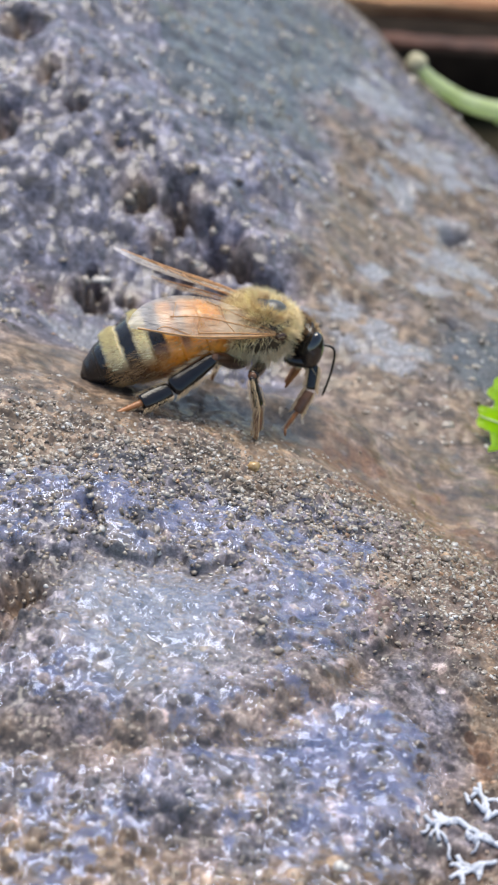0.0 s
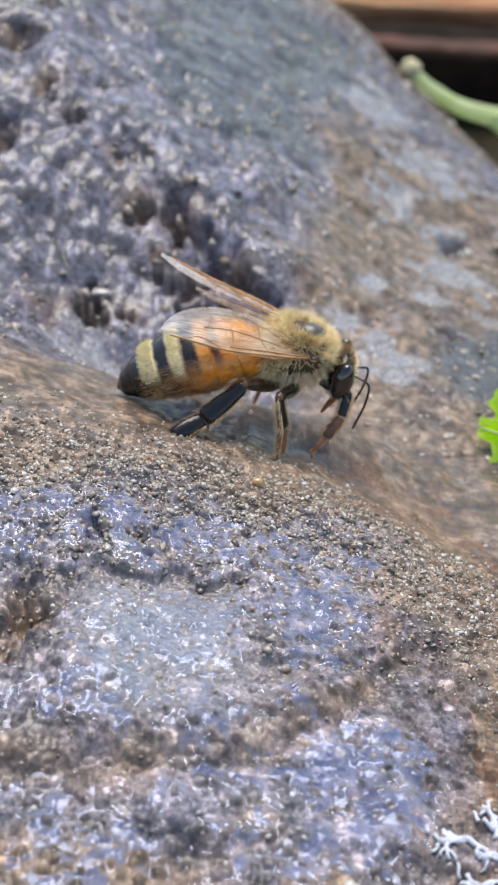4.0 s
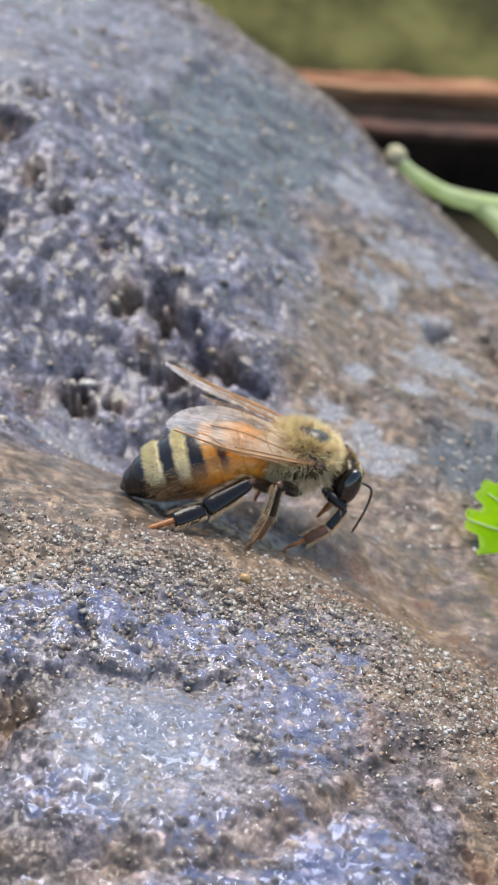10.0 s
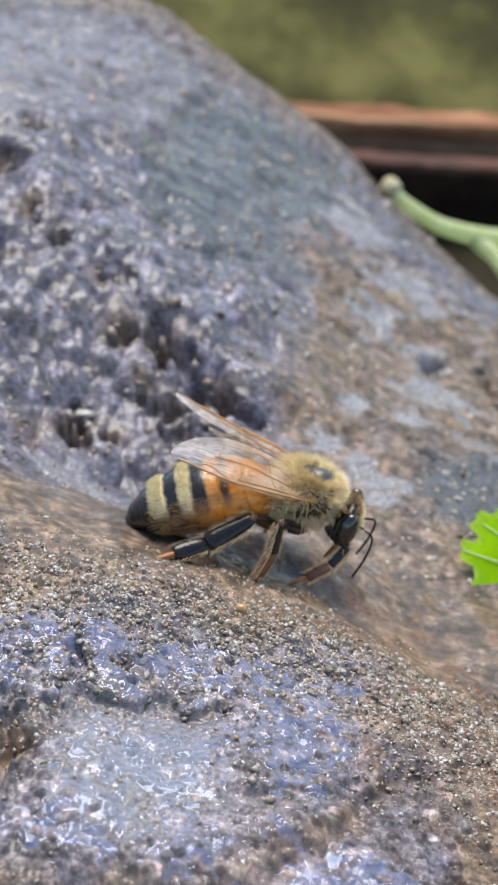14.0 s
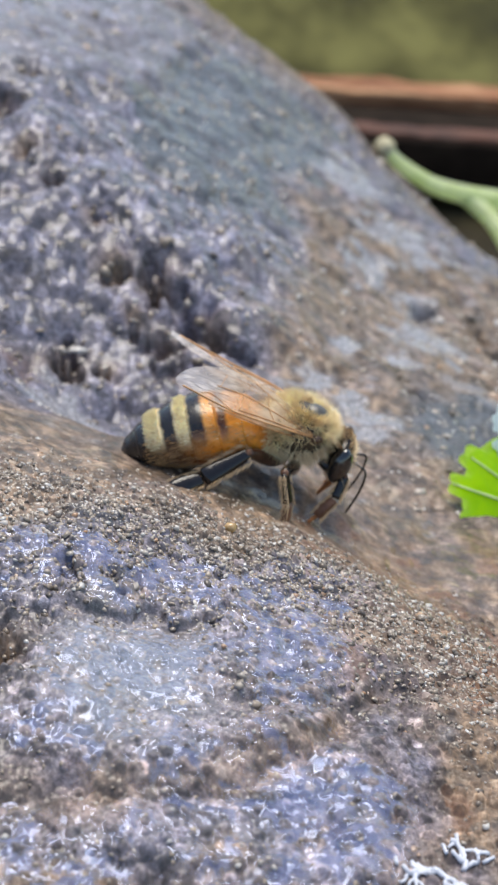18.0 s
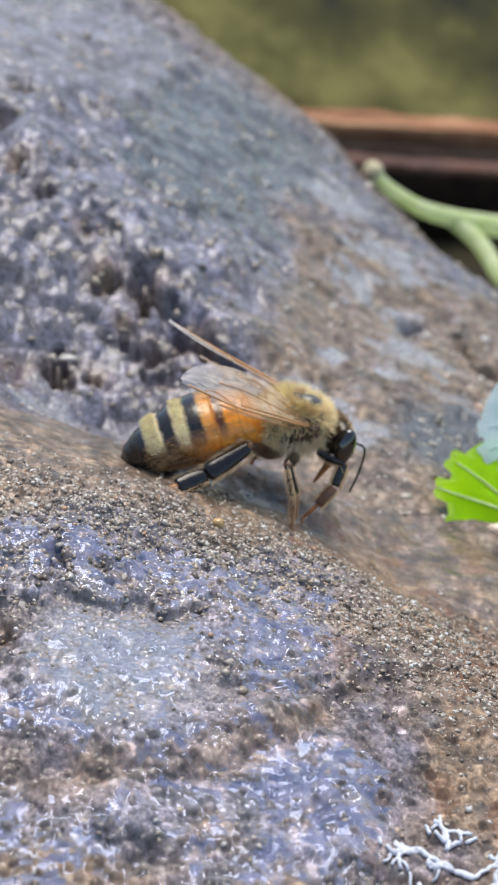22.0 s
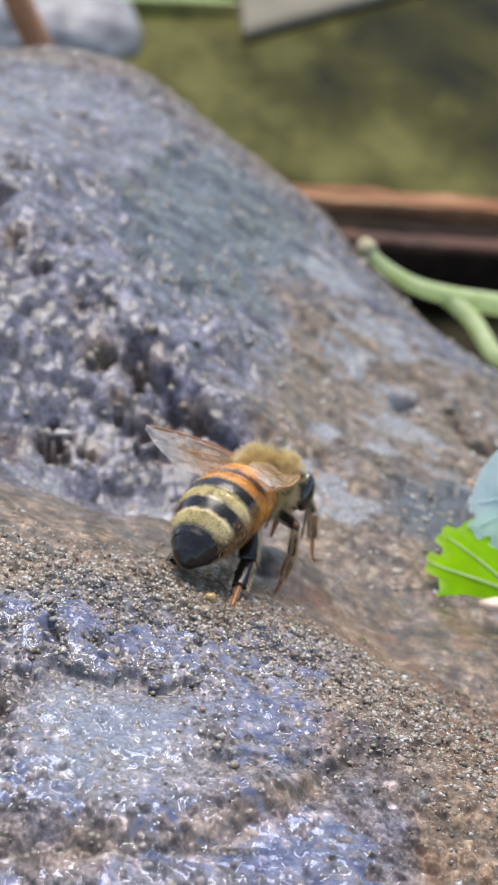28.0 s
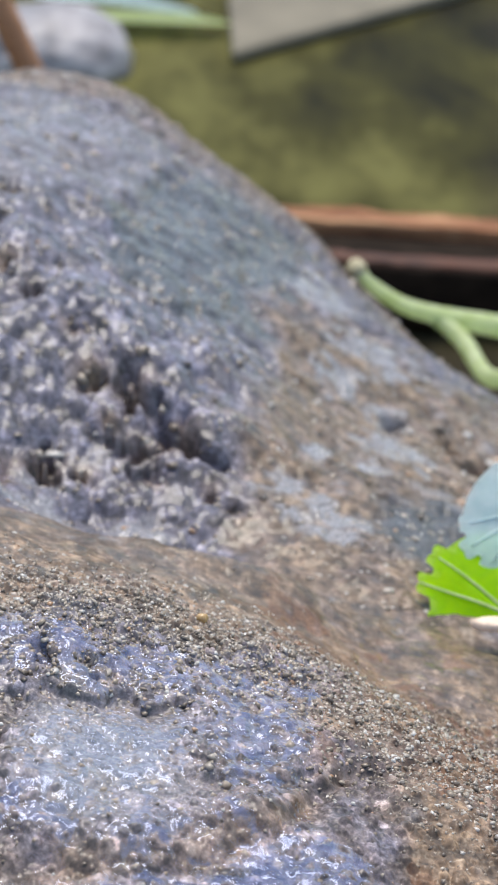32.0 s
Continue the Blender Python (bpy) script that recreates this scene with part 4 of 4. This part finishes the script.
def make_leg(parent, kind, side):
    coxa, knee, shin, mid, foot, (wf, wt, ws) = LEGS[kind]
    o = Vector((coxa[0], side * coxa[1], coxa[2]))
    p = [Vector((a[0], side * a[1], a[2])) - o for a in (knee, shin, mid, foot)]
    femur = part("leg", tube(spline([(0, 0, 0), p[0] * 0.3 + Vector((0, 0, -0.1)), p[0] * 0.7, p[0]], 5), [wf * (0.8 + 0.35 * math.sin(math.pi * k / 15)) for k in range(16)], 12), BROWN if kind == "hind" else BLACK, parent)
    femur.location = o * MM
    bulge = 1.0 if kind == "hind" else 0.5
    part("tibia", tube(spline([p[0], p[0].lerp(p[1], 0.5), p[1]], 6), [wt * ((0.45, 0.52)[k] if k < 2 else 0.5 + 0.55 * bulge * k / 12 if k < 11 else (0.5 + 0.4 * bulge, 0.35 + 0.15 * bulge)[k - 11]) for k in range(13)], 14, 0.55), BLACK, femur)
    part("joint", ball(*p[0], wt * 0.36, wt * 0.36, wt * 0.36, 12, 8), RUSSET, femur, "russet knee joint")
    reach = p[1].lerp(p[2], 0.96)
    part("tarsus", tube(spline([p[1].lerp(p[2], 0.06), p[1].lerp(p[2], 0.5), reach], 6), [ws * (0.62 + 0.42 * math.sin(math.pi * (0.12 + 0.7 * k / 12))) for k in range(13)], 12, 0.55), BLACK if kind == "hind" else RUSSET, femur)
    part("foot", tube(spline([p[2].lerp(p[1], 0.05), p[2].lerp(p[3], 0.5), p[3]], 6), [ws * (0.36 - 0.012 * k + 0.05 * (k % 3 == 0)) for k in range(13)], 10, 0.8), AMBER, femur, "amber jointed foot")
    part("claw", tube([p[3], p[3] + Vector((-0.12, side * 0.15, -0.12)), p[3] + Vector((-0.22, side * 0.2, -0.3))], [0.09, 0.07, 0.02], 6), AMBER, femur)
    rng = random.Random(side * 7 + len(kind))
    roots = []
    for a, b, w, length, count in ((Vector((0, 0, 0)), p[0], wf * 0.7, 0.45, 130), (p[0], p[1], wt * (0.84 if kind == "hind" else 0.62), 0.4, 320), (p[1], p[2], ws * 0.85, 0.32, 280), (p[2], p[3], ws * 0.3, 0.16, 70)):
        d = (b - a).normalized()
        edge = d.orthogonal().normalized()
        for _ in range(count):
            q = a.lerp(b, rng.random())
            out = Vector((rng.gauss(0, 1), rng.gauss(0, 1), rng.gauss(0, 1)))
            out = edge * rng.choice((-1, 1)) + 0.45 * (out - d * out.dot(d)).normalized()  # a fringe along both edges
            out.normalize()
            roots.append((q + out * w, (out * 0.8 + d).normalized(), length * rng.uniform(0.5, 1.2), 0.01))
    hair_mesh("leg_hair", roots, LEG_FUR, femur)
    return femur, o, p[3]


def make_bee():
    rng = random.Random(11)
    bee = thing("bee", "striped honey bee with amber abdomen and tan furry thorax", "bee")
    part("thorax", ball(0, 0, 3.85, 1.85, 1.62, 1.6), SKIN, bee)
    part("scutum", ball(0.75, 0, 4.5, 0.98, 0.85, 0.92), BALD, bee, "bald grey back plate")
    part("scutellum", ball(-1.05, 0, 4.75, 0.5, 0.9, 0.42), SKIN, bee)
    part("waist", ball(-1.5, 0, 3.75, 0.5, 0.55, 0.5), BROWN, bee)

    def top_fur(d, r):
        bald = (d - Vector((0.42, 0, 0.907))).length < 0.47 + 0.1 * r.random()
        if abs(d.y) > 0.4 and d.z < 0.62 and noise.noise(d * 3.2) > -0.08 and r.random() < 0.86:
            return False
        return d.z > -0.05 + 0.35 * r.random() - 0.3 * (d.x > 0.6) and not bald

    hair_mesh("fur", fur_on_ball(rng, 6800, (0, 0, 3.85), (1.78, 1.55, 1.53), 0.9, top_fur, width=0.016), FUR, bee, "dense tan fur")
    hair_mesh("belly_fur", fur_on_ball(rng, 1700, (0, 0, 3.8), (1.8, 1.55, 1.55), 0.8, lambda d, r: d.z < -0.35 + 0.2 * r.random(), (0, 0, -0.2), 0.017), PALE_FUR, bee, "pale grey-tan belly fur")
    hair_mesh("waist_fur", fur_on_ball(rng, 1700, (-1.5, 0, 3.6), (0.9, 1.4, 1.3), 0.7, lambda d, r: d.x < 0.6, (-0.5, 0, 0.1)), FUR, bee)
    for a, b in ((0.0, 0.19), (0.175, 0.355), (0.34, 0.535), (0.52, 0.74), (0.725, 0.88), (0.865, 1.0)):
        tergite(bee, a, b)
    roots = []
    while len(roots) < 2400:
        s, a = rng.uniform(0.02, 0.93), rng.gauss(0, 0.8)
        pale = 0.53 < s < 0.59 or 0.71 < s < 0.8
        if rng.random() > (1.0 if pale else 0.08 if s < 0.42 else 0.0) or abs(a) > 1.35:
            continue
        r = abdomen_radius(s) * 1.0
        n = Vector((0, math.sin(a), math.cos(a)))
        p = abdomen_axis(s) + Vector((-LEAN * n.z * r, n.y * r * 1.14, n.z * r * 0.97))
        roots.append((p, (n * 0.45 + Vector((-1, rng.gauss(0, 0.25), 0))).normalized(), 0.27 * rng.uniform(0.6, 1.3), 0.013))
    hair_mesh("abdomen_hair", roots, CREAM_FUR, bee, "short cream hair in bands")
    roots = []
    while len(roots) < 3000:
        s, a = rng.uniform(0.0, 0.82), rng.choice((-1, 1)) * rng.uniform(1.0, 2.9)
        if noise.noise(Vector((s * 7, a * 2, 0))) < -0.1 and abs(a) < 1.8:
            continue
        r = abdomen_radius(s)
        n = Vector((0, math.sin(a), math.cos(a)))
        p = abdomen_axis(s) + Vector((-LEAN * n.z * r, n.y * r * 1.14, n.z * r * (0.97 if n.z > 0 else 0.9)))
        roots.append((p, (n * 0.35 + Vector((-1, rng.gauss(0, 0.2), -0.1))).normalized(), 0.42 * rng.uniform(0.5, 1.3), 0.011))
    hair_mesh("side_hair", roots, SIDE_FUR, bee, "fine brown hair along the sides")
    for side in (-1, 1):
        part("tegula", ball(0.85, side * 1.75, 4.2, 0.34, 0.24, 0.26, 16, 10), BROWN, bee, "glossy brown wing base plate")

    head = part("head", ball(0.75, 0, -0.55, 0.8, 1.7, 1.35), BLACK, bee)
    head.location = Vector((1.85, 0, 3.3)) * MM
    for side in (-1, 1):
        part("eye", ball(0.8, side * 1.36, -0.45, 0.6, 0.55, 1.15), EYE, head, "glossy black compound eye")
        x0, y0, z0 = 1.35, side * 0.35, -0.45
        part("antenna", tube(spline([(x0, y0, z0), (x0 + 0.5, y0 + side * 0.25, z0 + 0.05), (x0 + 1.05, y0 + side * 0.55, z0 - 0.1), (x0 + 1.18, y0 + side * 0.7, z0 - 1.3), (x0 + 1.0, y0 + side * 0.85, z0 - 2.8)], 5),
                             [0.055] * 6 + [0.068] * 14 + [0.045], 10), BLACK, head)
        part("mandible", tube([(1.15, side * 0.4, -1.5), (1.2, side * 0.3, -1.9), (1.2, side * 0.05, -2.1)], [0.22, 0.18, 0.06], 8), BROWN, head)
    part("clypeus", ball(1.15, 0, -1.1, 0.38, 0.6, 0.62), BROWN, head)
    part("proboscis", tube(spline([(1.05, 0, -1.6), (1.0, 0, -2.3), (0.8, 0, -2.9), (0.6, 0, -3.5)], 4), [0.26, 0.25, 0.24, 0.23, 0.22, 0.2, 0.19, 0.17, 0.15, 0.13, 0.11, 0.09, 0.05], 10), AMBER, head, "reddish amber proboscis")
    hair_mesh("face_fur", fur_on_ball(rng, 700, (0.75, 0, -0.55), (0.72, 1.5, 1.22), 0.36, lambda d, r: abs(d.y) < 0.62 and d.x > -0.5, (0.2, 0, 0)), PALE_FUR, head)
    hair_mesh("crown_fur", fur_on_ball(rng, 320, (0.65, 0, -0.45), (0.75, 1.5, 1.25), 0.5, lambda d, r: abs(d.y) < 0.7 and d.z > 0.1 and d.x < 0.7, (-0.2, 0, 0.3), 0.015), SIDE_FUR, head, "short brown fur on the crown")

    wings = []
    for side in (-1, 1):
        fore = make_wing("forewing", bee, 9.0, 2.9, side, FORE_VEINS)
        hind = make_wing("hindwing", bee, 6.0, 1.8, side, HIND_VEINS)
        wings.append((side, fore, hind))
    legs = [(kind, side, *make_leg(bee, kind, side)) for kind in LEGS for side in (-1, 1)]
    return bee, head, wings, legs


BEE, HEAD, WINGS, BEE_LEGS = make_bee()


# ---- what moves ----
# seconds, place in millimetres, pitch and heading in degrees
BEE_ROWS = [
    (0, 0.07, 7.50, -1.64, 0.1, 12.1),
    (0.5, 0.10, 7.50, -1.71, 0.0, 12.8),
    (1, 0.29, 7.50, -1.66, -0.9, 14.6),
    (1.5, 0.22, 7.50, -1.46, -2.0, 13.3),
    (2, 0.44, 7.50, -1.54, -0.9, 17.6),
    (2.5, 0.70, 7.50, -1.83, -0.6, 15.1),
    (4.5, 2.20, 7.50, -2.27, -0.4, 1.9),
    (5, 2.07, 7.50, -2.51, 0.7, 1.1),
    (5.5, 2.02, 7.50, -2.55, 0.5, -2.7),
    (6, 1.80, 7.50, -2.43, -0.9, -4.9),
    (6.5, 1.67, 7.50, -2.54, -2.3, -9.3),
    (7, 1.54, 7.50, -2.45, -1.6, -6.3),
    (7.5, 1.48, 7.50, -2.15, -3.1, 0.1),
    (8, 1.50, 7.50, -2.33, -1.0, -0.1),
    (8.5, 2.04, 7.50, -2.61, 1.2, 4.3),
    (9, 2.69, 7.50, -2.78, 1.2, 5.7),
    (9.5, 3.05, 7.50, -3.10, 1.7, 2.6),
    (10, 2.78, 7.50, -2.87, 2.2, 4.7),
    (10.5, 2.66, 7.50, -2.74, 2.0, 7.8),
    (11, 3.06, 7.50, -2.98, 1.1, 3.5),
    (11.5, 2.95, 7.50, -2.96, 1.8, 3.8),
    (12, 2.76, 7.50, -2.95, 2.5, 6.8),
    (12.5, 2.82, 7.50, -2.92, 1.8, 4.7),
    (13, 3.29, 7.50, -3.21, 1.5, 1.9),
    (13.5, 3.13, 7.50, -2.93, 0.7, 3.5),
    (14, 3.27, 7.50, -3.32, 1.8, 1.2),
    (14.5, 3.25, 7.50, -3.41, 3.7, -0.0),
    (16.5, 3.65, 7.50, -3.95, 4.8, -6.5),
    (17, 3.75, 7.50, -3.95, 4.3, -10.0),
    (17.5, 3.75, 7.50, -3.95, 3.3, -9.0),
    (18, 3.39, 7.50, -3.96, 3.8, 3.4),
    (18.5, 3.27, 7.50, -3.56, 2.9, 9.4),
    (19, 3.32, 7.50, -3.51, 3.1, 6.8),
    (19.5, 3.44, 7.50, -3.55, 1.5, 9.4),
    (20, 3.41, 7.50, -3.52, 2.5, 9.8),
    (20.5, 3.64, 7.50, -3.54, 2.5, 6.3),
    (21, 3.59, 7.50, -3.57, 1.6, 8.8),
    (21.5, 3.79, 7.50, -3.49, 1.9, 8.8),
    (22, 4.08, 7.50, -3.39, 0.5, 8.6),
    (22.5, 3.73, 7.50, -3.43, 1.5, 11.5),
    (23, 4.07, 7.50, -3.30, 0.8, 7.2),
    (23.5, 3.62, 7.50, -3.10, 0.4, 15.6),
    (24, 3.93, 7.50, -3.10, 0.8, 10.5),
    (24.5, 4.22, 7.50, -2.98, -0.7, 9.5),
    (25, 4.04, 7.50, -2.91, 0.1, 13.6),
    (25.5, 4.00, 7.50, -2.72, -0.3, 12.4),
    (27.5, 2.77, 8.00, -2.63, 4.7, 46.5),
    (28, 2.76, 8.00, -2.79, 8.0, 62.3),
    (28.5, 2.72, 8.00, -2.68, 7.0, 69.1),
    (29, 2.60, 8.00, -2.51, 6.4, 75.8),
    (29.5, 2.63, 8.00, -2.62, 6.7, 75.8),
    (30, 2.60, 8.00, -2.73, 8.0, 76.4),
    (30.5, 2.18, 8.00, -2.84, 8.4, 82.8),
    (31, 1.14, 8.00, -1.98, 3.7, 90.7),
    (31.1, 1.15, 8.00, -1.86, 3.4, 90.7),
    (31.2, 1.15, 8.0, -1.2, -4, 88), (31.3, 1.0, 9.6, 1.8, -30, 78), (31.4, -2.2, 9.6, 5.3, -32, 80), (31.5, 10.6, 14.8, 10.2, -30, 72), (31.6, 24, 24, 22, -25, 60), (31.8, 70, 60, 60, -20, 50), (32, 130, 110, 110, -15, 45),
]
# seconds, turn of the head: nose down, then to its left; how far it hangs
HEAD_ROWS = [(0, 16, 10, 0.35), (2.5, 16, 10, 0.4), (4.5, 20, -14, 0.7), (5, 22, -24, 0.9), (6, 22, -34, 1.0), (7, 22, -32, 1.0), (8, 22, -18, 0.8), (9, 22, 4, 0.5), (11, 22, 8, 0.45), (13, 20, 10, 0.45), (14, 20, -10, 0.7),
             (15.5, 16, -26, 1.1), (17, 10, -40, 1.3), (17.5, 12, -32, 1.1), (18, 18, -8, 0.7), (19, 20, 10, 0.45), (25.5, 20, 12, 0.45), (27.5, 20, 0, 0.45), (30.5, 22, 0, 0.45), (31.2, 6, -10, 0.3), (32, 10, 0, 0.2)]
# seconds, direction of the right and the left wing, and the spread of the blade's normal to the side
WING_ROWS = [(0, (-7.6, -2.0, 2.1), (-7.9, 2.0, 3.0), 0.5), (2.5, (-7.6, -2.0, 2.1), (-7.9, 2.0, 3.0), 0.5), (4.5, (-7.4, -2.2, 3.0), (-7.6, 2.0, 3.6), 0.5), (7, (-7.2, -2.6, 3.0), (-7.4, 2.4, 3.6), 0.5),
             (9, (-7.8, -1.4, 2.6), (-7.9, 1.8, 3.2), 0.5), (13, (-7.8, -1.0, 3.0), (-7.9, 1.7, 3.4), 0.5), (14.5, (-7.8, -1.2, 3.2), (-7.8, 1.8, 3.5), 0.5), (17, (-7.6, -1.4, 3.9), (-6.5, 5.0, 1.4), 0.5), (18.5, (-7.8, -1.4, 3.4), (-7.8, 2.0, 3.4), 0.5),
             (19, (-7.3, -2.0, 3.9), (-7.6, 1.4, 4.3), 0.5), (23, (-7.3, -1.9, 3.8), (-7.5, 1.6, 4.4), 0.5), (25.5, (-7.3, -1.9, 3.8), (-7.5, 1.6, 4.4), 0.5), (27.5, (-7.6, -2.0, 2.8), (-7.7, 2.0, 3.6), 0.4), (28.4, (-7.9, -2.4, 1.4), (-7.3, 3.0, 3.3), 0.4), (30, (-7.8, -2.8, 1.1), (-7.2, 3.6, 2.5), 0.3),
             (31, (-7.8, -2.8, 0.8), (-7.4, 3.2, 2.6), 0.3), (31.1, (-6.4, -5.2, 1.4), (-5.6, 6.0, 1.6), 0.2), (31.2, (-2.4, -8.0, 2.2), (-2.4, 8.0, 2.2), 0.1), (31.3, (-1.5, -8.0, 3.6), (-1.5, 8.0, 3.6), 0.1),
             (31.4, (-2.0, -8.2, -1.6), (-2.0, 8.2, -1.6), 0.1), (31.5, (-1.2, -7.6, 4.2), (-1.2, 7.6, 4.2), 0.1), (31.6, (-2.0, -8.2, -1.6), (-2.0, 8.2, -1.6), 0.1), (32, (-2, -8, 3), (-2, 8, 3), 0.1)]
# where the feet stand in the bee's own space, by time
FEET = {
    ("hind", -1): [(0, (-8.5, -4.6, 2.3)), (2.5, (-8.5, -4.6, 2.3)), (4.5, (-7.2, -4.6, 1.2)), (7.5, (-7.2, -4.6, 1.2)), (9, (-8.5, -4.6, 2.3)), (14.5, (-8.5, -4.6, 2.3)), (16, (-8.2, -4.6, 1.5)), (17.3, (-8.2, -4.6, 1.5)), (18.4, (-8.5, -4.6, 2.3)), (25.5, (-8.5, -4.6, 2.3)), (27.3, (-6.8, -2.2, 0.5))],
    ("hind", 1): [(0, (-7.6, 4.0, -1.0)), (25.5, (-7.6, 4.0, -1.0)), (27.3, (-7.2, 2.0, 0.2))],
    ("mid", -1): [(0, (-1.1, -4.1, -0.5)), (2.5, (-1.1, -4.1, -0.5)), (4.5, (-1.4, -4.1, -0.5)), (7.5, (-1.4, -4.1, -0.5)), (9, (-3.3, -4.1, 0.4)), (14.5, (-3.0, -4.1, 0.4)), (17, (-1.6, -4.1, 0.0)), (18.5, (-0.8, -4.1, -0.4)),
                  (25.5, (-0.8, -4.1, -0.4)), (27.3, (-3.2, -2.6, -1.9))],
    ("mid", 1): [(0, (-2.4, 4.0, -2.2)), (25.5, (-2.4, 4.0, -2.2)), (27.3, (-2.6, 4.0, -2.4))],
    ("fore", -1): [(0, (1.0, -2.4, -0.5)), (2.5, (1.0, -2.4, -0.5)), (4.5, (0.6, -2.6, -0.8)), (9, (-0.8, -2.6, -0.5)), (14.5, (-0.8, -2.6, -0.5)), (17, (0.8, -2.4, -0.6)), (18.5, (0.3, -2.4, -1.0)), (25.5, (0.3, -2.4, -1.0)), (27.3, (2.4, -2.6, -1.8))],
    ("fore", 1): [(0, (2.2, 2.6, -1.8)), (25.5, (2.2, 2.6, -1.8)), (27.3, (2.6, 2.8, -1.8))],
}


def wing_pose(root, way, spread, side, lift):
    x = Vector(way).normalized()
    n = Vector((lift, side * spread, 0.85))
    n = (n - x * n.dot(x)).normalized()
    y = n.cross(x)
    m = Matrix((x, y, n)).transposed().to_4x4()
    m.translation = Vector(root) * MM
    return m


def motions():
    walk(BEE, [(t, pose(x * MM, y * MM, z * MM, 0, a, h)) for t, x, y, z, a, h in BEE_ROWS])
    walk(HEAD, [(t, pose((1.85 + 0.12 * drop) * MM, 0, (3.75 - drop) * MM, 0, a, h)) for t, a, h, drop in HEAD_ROWS])
    for side, fore, hind in WINGS:
        for wing, root, back in ((fore, (0.75, side * 1.68, 4.25), 0.0), (hind, (0.1, side * 1.6, 4.15), 0.5)):
            walk(wing, [(t, wing_pose(root, Vector(right if side < 0 else left) + Vector((0, 0, 0.35 if t < 31 else 0)) + Vector((-back, -side * back * 0.6, -back * 0.5)), 0.25 if side > 0 and t < 26 else -0.5 if side > 0 and t < 31.05 else spread, side, 0.25 if t < 26 else -0.5)) for t, right, left, spread in WING_ROWS])
    for kind, side, leg, o, foot in BEE_LEGS:
        rows = []
        steps = FEET[kind, side]
        for t, to in steps + [(32, steps[-1][1])]:
            way = Vector(to) - o
            m = foot.rotation_difference(way).to_matrix().to_4x4()
            if kind == "hind" and t > 27:
                m = Matrix.Rotation(radians(-40 * side), 4, way) @ m
            m.translation = o * MM
            rows.append((t, m))
        walk(leg, rows)


motions()
